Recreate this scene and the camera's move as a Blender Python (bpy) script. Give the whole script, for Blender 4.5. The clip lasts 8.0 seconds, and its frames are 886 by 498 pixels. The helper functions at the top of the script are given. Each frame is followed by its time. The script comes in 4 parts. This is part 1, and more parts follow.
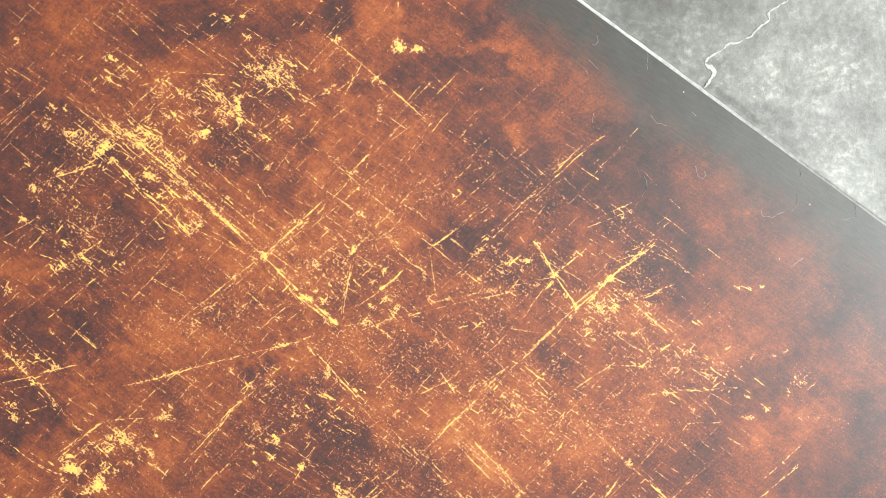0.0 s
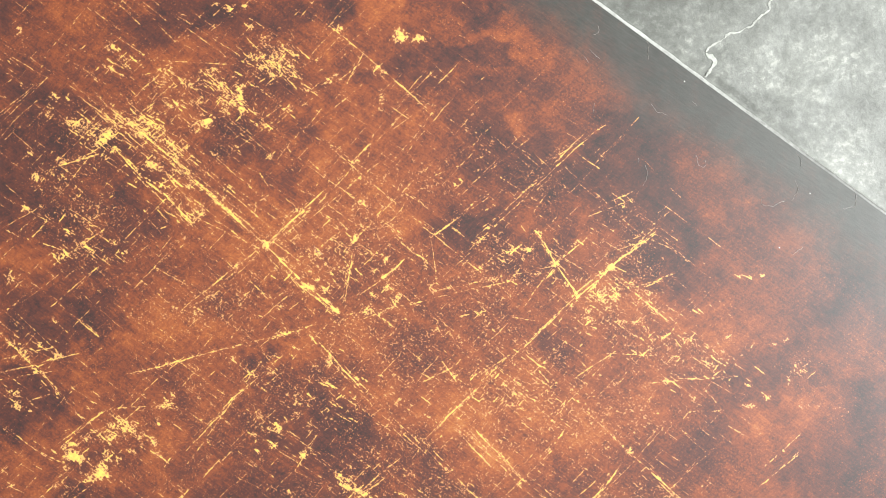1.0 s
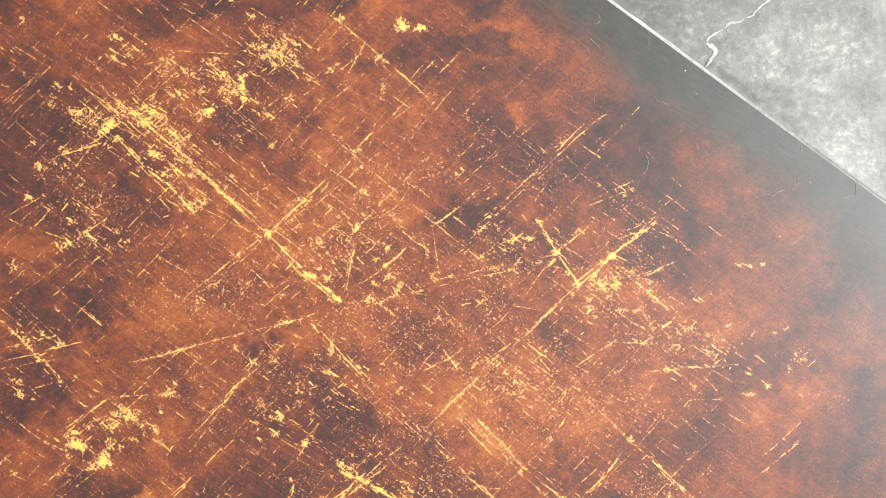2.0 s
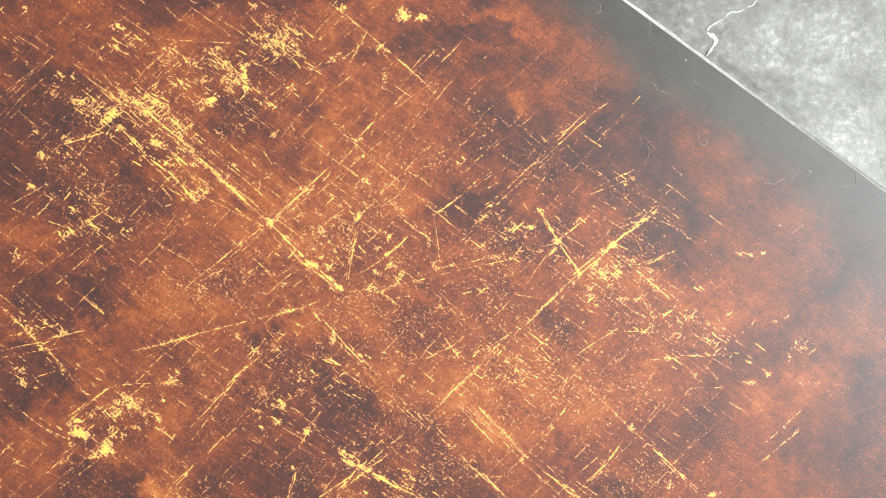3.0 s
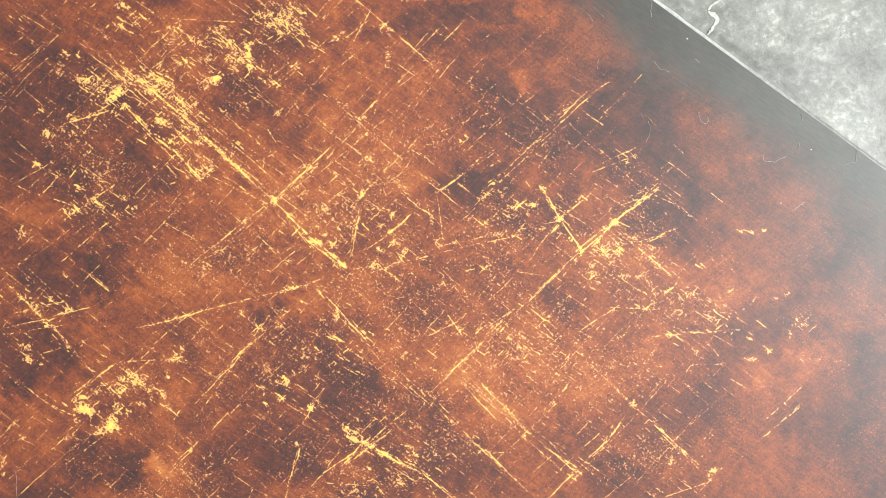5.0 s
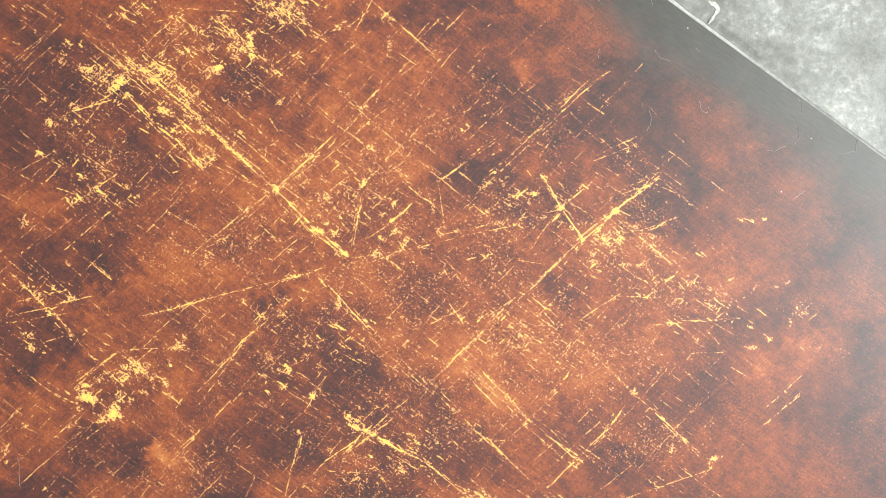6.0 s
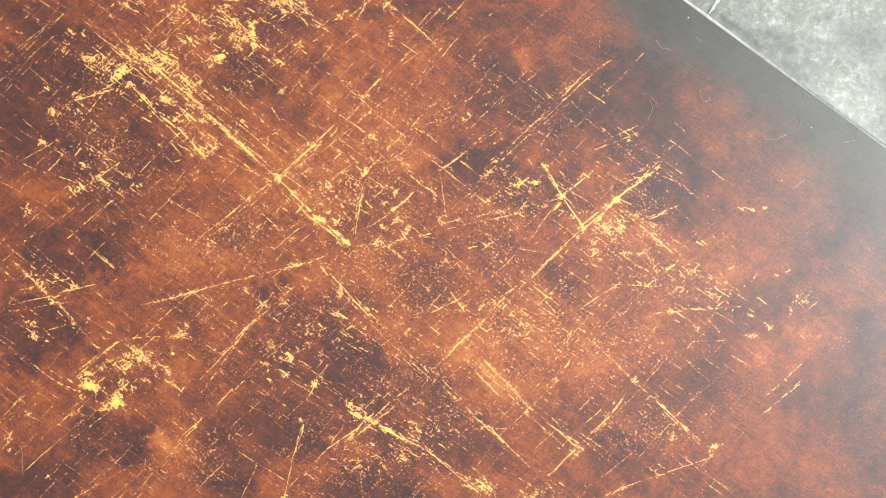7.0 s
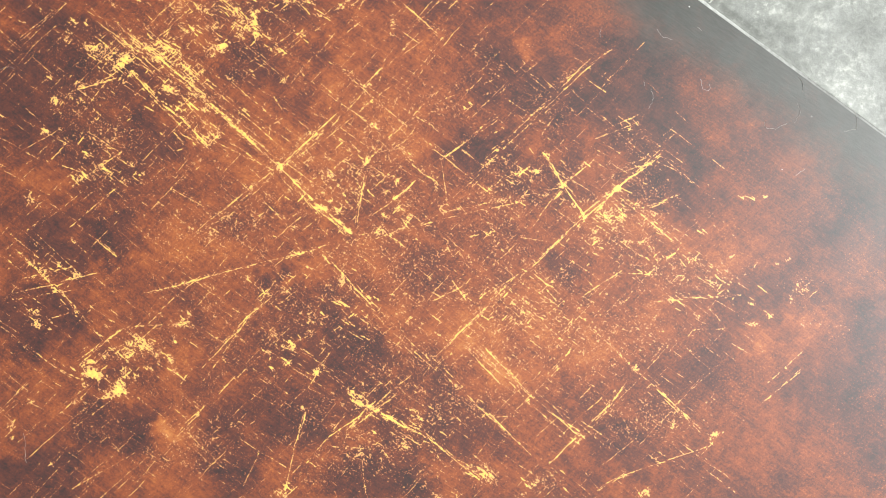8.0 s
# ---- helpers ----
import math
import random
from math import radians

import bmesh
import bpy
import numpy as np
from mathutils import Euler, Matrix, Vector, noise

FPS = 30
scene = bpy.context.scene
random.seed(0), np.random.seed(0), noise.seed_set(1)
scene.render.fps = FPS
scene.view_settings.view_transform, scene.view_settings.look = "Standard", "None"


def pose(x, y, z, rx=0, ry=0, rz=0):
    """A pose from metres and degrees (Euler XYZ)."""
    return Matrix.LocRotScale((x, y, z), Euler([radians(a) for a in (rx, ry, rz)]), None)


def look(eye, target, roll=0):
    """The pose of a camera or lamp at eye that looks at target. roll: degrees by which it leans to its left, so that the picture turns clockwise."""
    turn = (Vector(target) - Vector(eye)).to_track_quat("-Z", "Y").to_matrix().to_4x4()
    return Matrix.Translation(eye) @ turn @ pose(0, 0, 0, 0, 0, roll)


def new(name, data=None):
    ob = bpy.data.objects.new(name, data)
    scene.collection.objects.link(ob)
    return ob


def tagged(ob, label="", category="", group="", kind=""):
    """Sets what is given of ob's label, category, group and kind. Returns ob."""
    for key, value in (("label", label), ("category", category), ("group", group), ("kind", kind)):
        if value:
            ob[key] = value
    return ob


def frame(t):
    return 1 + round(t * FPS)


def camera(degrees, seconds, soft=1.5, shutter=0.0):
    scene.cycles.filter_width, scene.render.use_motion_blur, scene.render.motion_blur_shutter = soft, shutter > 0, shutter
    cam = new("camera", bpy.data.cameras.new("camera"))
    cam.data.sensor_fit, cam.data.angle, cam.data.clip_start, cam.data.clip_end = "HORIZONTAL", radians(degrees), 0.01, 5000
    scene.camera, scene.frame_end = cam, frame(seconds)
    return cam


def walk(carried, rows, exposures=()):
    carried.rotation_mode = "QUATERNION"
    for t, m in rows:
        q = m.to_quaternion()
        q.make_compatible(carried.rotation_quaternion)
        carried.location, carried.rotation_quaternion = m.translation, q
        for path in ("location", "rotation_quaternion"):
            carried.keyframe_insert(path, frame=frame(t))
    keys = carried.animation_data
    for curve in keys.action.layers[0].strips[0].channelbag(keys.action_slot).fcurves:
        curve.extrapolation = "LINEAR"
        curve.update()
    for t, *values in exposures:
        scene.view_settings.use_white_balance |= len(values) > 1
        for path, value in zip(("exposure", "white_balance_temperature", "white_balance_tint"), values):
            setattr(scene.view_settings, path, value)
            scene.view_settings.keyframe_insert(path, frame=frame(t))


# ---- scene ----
cam = camera(60.0, 8.0, soft=0.7)
PATH = [
    (0, 0.00418, -0.00527, 0.39846, 0.239, -0.011, -4.361),
    (0.5, 0.00364, -0.00789, 0.39910, 0.206, -0.007, -4.359),
    (1, 0.00308, -0.01059, 0.39974, 0.181, -0.004, -4.358),
    (1.5, 0.00251, -0.01334, 0.40037, 0.164, -0.002, -4.358),
    (3, 0.00075, -0.02188, 0.40226, 0.144, 0.001, -4.364),
    (3.5, 0.00015, -0.02480, 0.40289, 0.145, 0.002, -4.367),
    (4, -0.00046, -0.02774, 0.40353, 0.147, 0.002, -4.369),
    (4.5, -0.00107, -0.03069, 0.40417, 0.149, 0.001, -4.372),
    (6, -0.00291, -0.03954, 0.40612, 0.147, 0.000, -4.378),
    (6.5, -0.00352, -0.04247, 0.40678, 0.140, 0.000, -4.378),
    (7, -0.00413, -0.04537, 0.40745, 0.127, 0.000, -4.377),
    (7.5, -0.00473, -0.04823, 0.40814, 0.108, 0.001, -4.375),
    (8, -0.00534, -0.05105, 0.40884, 0.081, 0.001, -4.371),
]
walk(cam, [(t, pose(x, y, z, rx, ry, rz)) for t, x, y, z, rx, ry, rz in PATH])

# ---- daylight ----
TURN = -40.6                      # the board's long edge, in degrees from the x axis
U = Vector((math.cos(radians(TURN)), math.sin(radians(TURN)), 0))
N = Vector((-U.y, U.x, 0))
EDGE = 0.148                      # the edge's distance from the origin along N
THICK = 0.003                     # the board's thickness
EAST = 1.7                        # the window wall's distance along x
WIN_Y, WIN_W, WIN_LOW, WIN_HIGH = -0.08, 2.0, 0.8, 2.3

world = bpy.data.worlds.new("daylight")
scene.world = world
world.use_nodes = True
sky = world.node_tree.nodes.new("ShaderNodeTexSky")
sky.sky_type, sky.sun_disc = "NISHITA", False
sky.sun_elevation, sky.sun_rotation = radians(40), radians(200)
world.node_tree.links.new(sky.outputs[0], world.node_tree.nodes["Background"].inputs[0])
world.node_tree.nodes["Background"].inputs[1].default_value = 0.1

scene.view_settings.exposure = 0.0


def area(name, eye, target, width, height, watts, colour):
    data = bpy.data.lights.new(name, "AREA")
    data.shape, data.size, data.size_y, data.energy, data.color = "RECTANGLE", width, height, watts, colour
    lamp = new(name, data)
    lamp.matrix_world = look(eye, target)
    return lamp


win_c = Vector((EAST + 0.05, WIN_Y, (WIN_LOW + WIN_HIGH) / 2))
area("window_daylight", win_c, win_c - Vector((1, 0, 0)), WIN_HIGH - WIN_LOW - 0.08, WIN_W - 0.08, 274, (0.965, 1.0, 0.985))


# ---- materials ----
def material(name):
    mat = bpy.data.materials.new(name)
    mat.use_nodes = True
    tree = mat.node_tree
    return mat, tree, tree.nodes["Principled BSDF"]


def node(tree, kind, **values):
    n = tree.nodes.new(kind)
    for key, value in values.items():
        n.inputs[key].default_value = value
    return n


def noise_at(tree, scale, detail=6.0, rough=0.6, stretch=None, turn=0.0, distortion=0.0):
    """Noise in metres of the place, drawn out along a direction if asked."""
    geo = tree.nodes.new("ShaderNodeNewGeometry")
    mapping = tree.nodes.new("ShaderNodeMapping")
    mapping.vector_type = "TEXTURE"
    mapping.inputs["Rotation"].default_value = (0, 0, radians(turn))
    if stretch:
        mapping.inputs["Scale"].default_value = stretch
    tree.links.new(geo.outputs["Position"], mapping.inputs["Vector"])
    n = node(tree, "ShaderNodeTexNoise", Scale=scale, Detail=detail, Roughness=rough, Distortion=distortion)
    tree.links.new(mapping.outputs[0], n.inputs["Vector"])
    return n.outputs["Fac"]


def maths(tree, op, a, b=None, c=None):
    n = tree.nodes.new("ShaderNodeMath")
    n.operation = op
    for k, v in enumerate((a, b, c)):
        if v is None:
            continue
        if isinstance(v, (int, float)):
            n.inputs[k].default_value = v
        else:
            tree.links.new(v, n.inputs[k])
    return n.outputs[0]


def ramp(tree, fac, stops):
    n = tree.nodes.new("ShaderNodeValToRGB")
    els = n.color_ramp.elements
    while len(els) < len(stops):
        els.new(0.5)
    for e, (p, colour) in zip(els, stops):
        e.position, e.color = p, (*colour, 1)
    tree.links.new(fac, n.inputs[0])
    return n.outputs[0]


def bump(tree, bsdf, height, strength, distance):
    n = node(tree, "ShaderNodeBump", Strength=strength, Distance=distance)
    tree.links.new(height, n.inputs["Height"])
    tree.links.new(n.outputs[0], bsdf.inputs["Normal"])


def spread(tree, fac, gain):
    """Stretches noise about its middle: (fac - 0.5) * gain."""
    return maths(tree, "MULTIPLY", maths(tree, "SUBTRACT", fac, 0.5), gain)


def make_rust_paint():
    """Brown and orange layered paint under a satin varnish, rubbed in two directions."""
    mat, tree, bsdf = material("rust_paint")
    tone = tree.nodes.new("ShaderNodeAttribute")
    tone.attribute_name = "tone"
    blotch = noise_at(tree, 34, 8, 0.66, distortion=0.5)
    cloud = noise_at(tree, 110, 8, 0.76, distortion=0.3)
    fleck = noise_at(tree, 290, 5, 0.72)
    grain = noise_at(tree, 700, 4, 0.8)
    rub_a = noise_at(tree, 900, 4, 0.72, (7.0, 1.0, 1.0), TURN + 2, 0.12)
    rub_b = noise_at(tree, 850, 4, 0.72, (6.0, 1.0, 1.0), 39, 0.12)
    rub_c = noise_at(tree, 150, 6, 0.75, (6.0, 1.0, 1.0), TURN - 4)
    total = tone.outputs["Fac"]
    for fac, gain in ((blotch, 0.66), (cloud, 0.50), (fleck, 0.30), (grain, 0.55), (rub_a, 0.36), (rub_b, 0.26), (rub_c, 0.32)):
        total = maths(tree, "ADD", total, spread(tree, fac, gain))
    # orange shows through in small grains where the brown is rubbed thin
    rubbed = maths(tree, "MAXIMUM", maths(tree, "SUBTRACT", noise_at(tree, 900, 3, 0.7), 0.56), 0.0)
    thin = maths(tree, "MAXIMUM", maths(tree, "SUBTRACT", noise_at(tree, 26, 6, 0.7), 0.40), 0.0)
    total = maths(tree, "ADD", total, maths(tree, "MULTIPLY", maths(tree, "MULTIPLY", rubbed, thin), 14.0))
    colour = ramp(tree, total, [
        (0.0, (0.020, 0.016, 0.016)), (0.08, (0.026, 0.019, 0.019)), (0.17, (0.040, 0.022, 0.021)), (0.27, (0.064, 0.025, 0.022)), (0.40, (0.104, 0.033, 0.023)),
        (0.54, (0.186, 0.050, 0.024)), (0.70, (0.295, 0.084, 0.029)), (0.92, (0.455, 0.172, 0.052))])
    # grey-black layer along the board's edge, its grey lightened by painted glare haze
    black = tree.nodes.new("ShaderNodeAttribute")
    black.attribute_name = "blackened"
    cover = maths(tree, "ADD", black.outputs["Fac"], maths(tree, "MULTIPLY", black.outputs["Fac"], spread(tree, cloud, 1.0)))
    cover = maths(tree, "MINIMUM", maths(tree, "MAXIMUM", cover, 0.0), 1.0)
    grey = ramp(tree, maths(tree, "ADD", rub_a, spread(tree, blotch, 0.8)), [(0.3, (0.038, 0.038, 0.034)), (0.7, (0.060, 0.060, 0.054))])
    mix = tree.nodes.new("ShaderNodeMixRGB")
    tree.links.new(cover, mix.inputs["Fac"])
    tree.links.new(colour, mix.inputs["Color1"])
    tree.links.new(grey, mix.inputs["Color2"])
    tree.links.new(mix.outputs[0], bsdf.inputs["Base Color"])
    rough = maths(tree, "ADD", 0.495, spread(tree, noise_at(tree, 40, 5), 0.12))
    tree.links.new(rough, bsdf.inputs["Roughness"])
    bsdf.inputs["Specular IOR Level"].default_value = 0.5
    fine = maths(tree, "ADD", grain, maths(tree, "ADD", rub_a, rub_b))
    bump(tree, bsdf, fine, 0.12, 0.0006)
    return mat


def make_gold():
    """Gold paint laid bare: thin and orange at the fringe of a mark, thick and yellow within it."""
    mat, tree, bsdf = material("bared_gold_paint")
    bare = tree.nodes.new("ShaderNodeAttribute")
    bare.attribute_name = "bare"
    total = maths(tree, "ADD", bare.outputs["Fac"], spread(tree, noise_at(tree, 500, 4, 0.7), 0.22))
    total = maths(tree, "ADD", total, spread(tree, noise_at(tree, 60, 3, 0.6), 0.16))
    tree.links.new(ramp(tree, total, [
        (0.36, (0.26, 0.080, 0.034)), (0.45, (0.42, 0.175, 0.078)), (0.56, (0.60, 0.32, 0.120)),
        (0.70, (0.71, 0.43, 0.095)), (0.92, (0.78, 0.53, 0.115))]), bsdf.inputs["Base Color"])
    bsdf.inputs["Roughness"].default_value = 0.5
    bump(tree, bsdf, noise_at(tree, 900, 3), 0.2, 0.0003)
    return mat


def make_worn_glint_edge():
    mat, tree, bsdf = material("worn_glint_edge")
    wear_glint = tree.nodes.new("ShaderNodeAttribute")
    wear_glint.attribute_name = "wear_glint"
    mix = maths(tree, "ADD", wear_glint.outputs["Fac"], maths(tree, "ADD", spread(tree, noise_at(tree, 22, 6), 0.5), spread(tree, noise_at(tree, 400, 4), 0.5)))
    # the pale stops carry the edge's highlight as well as its wear
    colour = ramp(tree, mix, [(0.22, (0.09, 0.09, 0.082)), (0.45, (0.20, 0.20, 0.19)), (0.75, (0.44, 0.445, 0.42))])
    tree.links.new(colour, bsdf.inputs["Base Color"])
    bsdf.inputs["Roughness"].default_value = 0.45
    bump(tree, bsdf, mix, 0.3, 0.0005)
    return mat


def make_stone():
    """Grey stone with a pale mottled bloom and small pits."""
    mat, tree, bsdf = material("grey_stone")
    cloud = noise_at(tree, 16, 8, 0.62, (1.8, 1.0, 1.0), -22, 0.5)
    mottle = noise_at(tree, 60, 7, 0.7, (1.5, 1.0, 1.0), -25, 0.25)
    crumbs = noise_at(tree, 260, 4, 0.65, distortion=0.1)
    grain = noise_at(tree, 900, 4, 0.75)
    tone = tree.nodes.new("ShaderNodeAttribute")
    tone.attribute_name = "tone"
    total = maths(tree, "ADD", tone.outputs["Fac"], spread(tree, cloud, 1.0))
    for fac, gain in ((mottle, 0.85), (crumbs, 0.62), (grain, 0.42)):
        total = maths(tree, "ADD", total, spread(tree, fac, gain))
    # pale crumbs gather in patches
    gather = maths(tree, "MAXIMUM", maths(tree, "SUBTRACT", noise_at(tree, 32, 6, 0.7), 0.42), 0.0)
    pale = maths(tree, "MAXIMUM", maths(tree, "SUBTRACT", crumbs, 0.50), 0.0)
    total = maths(tree, "ADD", total, maths(tree, "MULTIPLY", maths(tree, "MULTIPLY", gather, pale), 6.0))
    colour = ramp(tree, total, [
        (0.05, (0.08, 0.076, 0.068)), (0.32, (0.110, 0.113, 0.102)), (0.52, (0.152, 0.156, 0.142)),
        (0.68, (0.195, 0.200, 0.182)), (0.90, (0.31, 0.315, 0.285))])
    tree.links.new(colour, bsdf.inputs["Base Color"])
    bsdf.inputs["Roughness"].default_value = 0.5
    high = maths(tree, "ADD", mottle, maths(tree, "ADD", maths(tree, "MULTIPLY", crumbs, 0.3), maths(tree, "MULTIPLY", grain, 0.08)))
    bump(tree, bsdf, high, 0.22, 0.003)
    return mat


def make_plain(name, colour, roughness, scale=30.0, change=0.12):
    mat, tree, bsdf = material(name)
    fac = noise_at(tree, scale, 6)
    low = tuple(c * (1 - change) for c in colour)
    high = tuple(min(1.0, c * (1 + change)) for c in colour)
    tree.links.new(ramp(tree, fac, [(0.3, low), (0.7, high)]), bsdf.inputs["Base Color"])
    bsdf.inputs["Roughness"].default_value = roughness
    bump(tree, bsdf, fac, 0.1, 0.03 / scale)
    return mat


RUST, WORN_GLINT, STONE = make_rust_paint(), make_worn_glint_edge(), make_stone()
GOLD = make_gold()
VEIN = make_plain("pale_vein", (0.37, 0.375, 0.345), 0.6, 400, 0.3)
LINT = make_plain("grey_lint", (0.40, 0.36, 0.33), 0.7, 500)
DUST = make_plain("white_dust", (0.85, 0.85, 0.82), 0.6, 500)
PLASTER = make_plain("white_plaster", (0.34, 0.325, 0.31), 0.9, 4)
FRAME = make_plain("white_frame_paint", (0.8, 0.8, 0.78), 0.4, 12)


# ---- building helpers ----
def mesh_from(name, verts, faces, mat, smooth=False):
    me = bpy.data.meshes.new(name)
    me.from_pydata([tuple(v) for v in verts], [], faces)
    me.materials.append(mat)
    if smooth:
        me.polygons.foreach_set("use_smooth", [True] * len(me.polygons))
    me.update()
    return me


def part(name, me, parent, label="", kind=""):
    ob = new(name, me)
    ob.parent = parent
    return tagged(ob, label, kind=kind)


def box_mesh(name, centre, size, mat, turn=0.0, bevel=0.004):
    bm = bmesh.new()
    bmesh.ops.create_cube(bm, size=1.0, matrix=Matrix.LocRotScale(centre, Euler((0, 0, radians(turn))), size))
    bmesh.ops.bevel(bm, geom=bm.edges[:], offset=bevel, segments=2, affect="EDGES")
    me = bpy.data.meshes.new(name)
    bm.to_mesh(me)
    bm.free()
    me.materials.append(mat)
    return me


def place(u, n, z):
    return U * u + N * n + Vector((0, 0, z))


# ---- the room ----
def wall_piece(x0, x1, y0, y1, z0, z1):
    return box_mesh("wall", ((x0 + x1) / 2, (y0 + y1) / 2, (z0 + z1) / 2), (x1 - x0, y1 - y0, z1 - z0), PLASTER, 0.0, 0.003)


def join_meshes(name, meshes, mat):
    verts, faces = [], []
    for me in meshes:
        k = len(verts)
        verts += [v.co.copy() for v in me.vertices]
        faces += [[i + k for i in p.vertices] for p in me.polygons]
        bpy.data.meshes.remove(me)
    return mesh_from(name, verts, faces, mat)


def build_room():
    """Plain walls and a ceiling, with one window opening through the east wall."""
    y0, y1 = WIN_Y - WIN_W / 2, WIN_Y + WIN_W / 2
    east = [wall_piece(EAST, EAST + 0.2, -2.2, y0, -0.05, 2.6), wall_piece(EAST, EAST + 0.2, y1, 2.2, -0.05, 2.6),
            wall_piece(EAST, EAST + 0.2, y0, y1, -0.05, WIN_LOW), wall_piece(EAST, EAST + 0.2, y0, y1, WIN_HIGH, 2.6)]
    tagged(new("wall_east", join_meshes("wall_east", east, PLASTER)), "plain white plastered wall with a window opening", "wall", kind="structure")
    for name, box in (("wall_north", (-2.2, EAST + 0.2, 2.2, 2.4)), ("wall_south", (-2.2, EAST + 0.2, -2.4, -2.2)), ("wall_west", (-2.4, -2.2, -2.4, 2.4))):
        tagged(new(name, join_meshes(name, [wall_piece(*box, -0.05, 2.6)], PLASTER)), "plain white plastered wall of the room", "wall", kind="structure")
    tagged(new("ceiling", join_meshes("ceiling", [wall_piece(-2.4, EAST + 0.2, -2.4, 2.4, 2.6, 2.7)], PLASTER)),
           "plain white plastered ceiling", "ceiling", kind="structure")
    top = tagged(new("window_1"), "white painted window frame in the wall", "window", kind="structure")
    x, mid = EAST + 0.12, (WIN_LOW + WIN_HIGH) / 2
    for y in (y0 + 0.02, WIN_Y, y1 - 0.02):
        part("jamb", box_mesh("jamb", (x, y, mid), (0.05, 0.036, WIN_HIGH - WIN_LOW - 0.01), FRAME), top)
    for z in (WIN_LOW + 0.022, WIN_HIGH - 0.022):
        part("rail", box_mesh("rail", (x, WIN_Y, z), (0.046, WIN_W - 0.08, 0.036), FRAME), top)


build_room()


# ---- the stone under the board ----
def stone_height(x, y):
    p = Vector((x, y, 0.37))
    h = noise.fractal(p * 16, 0.9, 2.1, 5) * 0.0007 + noise.fractal(p * 90, 0.8, 2.2, 4) * 0.00014
    return h


def build_stone():
    """One sheet: fine where it is seen beside the board, coarse to the walls."""
    us = np.concatenate([np.linspace(-3.4, -0.25, 14), np.arange(-0.22, 0.36, 0.0016), np.linspace(0.4, 3.4, 14)])
    ns = np.concatenate([np.linspace(-3.4, 0.10, 16), np.arange(0.13, 0.32, 0.0016), np.linspace(0.36, 3.4, 14)])
    verts, faces = [], []
    for n in ns:
        for u in us:
            p = place(u, n, 0)
            near = -0.22 < u < 0.36 and 0.13 < n < 0.32
            # the stone lies flat under the board and rises only beside it
            z = -THICK + (stone_height(p.x, p.y) - 0.0002 if near and n > EDGE + 0.003 else -0.0002)
            verts.append((min(max(p.x, -2.3), EAST + 0.1), min(max(p.y, -2.3), 2.3), z))
    w = len(us)
    for j in range(len(ns) - 1):
        for i in range(w - 1):
            faces.append((j * w + i, j * w + i + 1, (j + 1) * w + i + 1, (j + 1) * w + i))
    me = mesh_from("floor", verts, faces, STONE, True)
    # a pale bloom, a dark stain and a duller stretch in the stone beside the board
    tone = []
    for x, y, _ in verts:
        p = Vector((x, y, 0))
        ragged = 1.0 + 0.9 * noise.fractal(p * 90, 0.8, 2.1, 3)
        value = 0.50
        for cx, cy, rx, ry, amount in ((0.230, 0.018, 0.022, 0.018, 0.09), (0.118, 0.118, 0.016, 0.012, -0.36), (0.186, 0.052, 0.020, 0.010, -0.12), (0.205, 0.075, 0.03, 0.012, 0.08),
                                       (0.180, 0.063, 0.007, 0.003, 0.22), (0.192, 0.058, 0.008, 0.003, 0.25), (0.207, 0.054, 0.009, 0.003, 0.18), (0.219, 0.031, 0.006, 0.003, 0.2), (0.230, 0.035, 0.006, 0.002, 0.2)):
            value += amount * ragged * math.exp(-((x - cx) / rx) ** 2 - ((y - cy) / ry) ** 2)
        tone.append(value)
    me.attributes.new("tone", "FLOAT", "POINT").data.foreach_set("value", tone)
    return tagged(new("floor", me),
                  "grey mottled stone floor with thin pale veins", "floor", kind="structure")


stone = build_stone()


def vein(width, *coords):
    """A pale raised vein of that width (mm) through points on the stone (mm), rough along its sides."""
    pts = [Vector((x / 1000, y / 1000, 0)) for x, y in zip(coords[::2], coords[1::2])]
    line = []
    for a, b in zip(pts, pts[1:]):
        steps = max(2, int((b - a).length / 0.0012))
        line += [a.lerp(b, k / steps) for k in range(steps)]
    line.append(pts[-1])
    verts, faces = [], []
    for k, p in enumerate(line):
        ahead = (line[min(k + 1, len(line) - 1)] - line[max(k - 1, 0)]).normalized()
        side = Vector((-ahead.y, ahead.x, 0))
        p = p + side * (0.0016 * noise.noise(p * 170) + 0.0006 * noise.noise(p * 600))
        w = width * 0.0005 * max(0.15, 0.7 + 1.0 * noise.noise(p * 420 + Vector((7, 0, 0))))
        if k in (0, len(line) - 1):
            w *= 0.3
        z = -THICK + stone_height(p.x, p.y)
        for d, h in ((-1, 0.00003), (-0.5, 0.00004), (0.5, 0.00004), (1, 0.00003)):
            verts.append(p + side * w * d + Vector((0, 0, z + h)))
    for k in range(len(line) - 1):
        for d in range(3):
            a = k * 4 + d
            faces.append((a, a + 4, a + 5, a + 1))
    part("vein", mesh_from("vein", verts, faces, VEIN, True), stone, "thin pale vein in the stone")


vein(1.2, 196.0, 115.0, 194.0, 112.0, 185.0, 107.0, 184.0, 103.0, 173.0, 95.0, 160.0, 91.0, 153.0, 86.0, 149.0, 83.0)
vein(2.8, 149.0, 83.0, 151.0, 81.0, 153.0, 78.0, 152.0, 75.0, 150.0, 72.0, 147.0, 70.0)

# ---- the painted board ----
BASE = Vector((0, 0, -THICK))
board = tagged(new("painted_board"), "rust-brown painted board with gold scratches and blackened edge lying on stone", "painted board")
board.location = BASE
LENGTH, DEPTH = 0.5, 0.62         # half its length, its width
STAINS = []
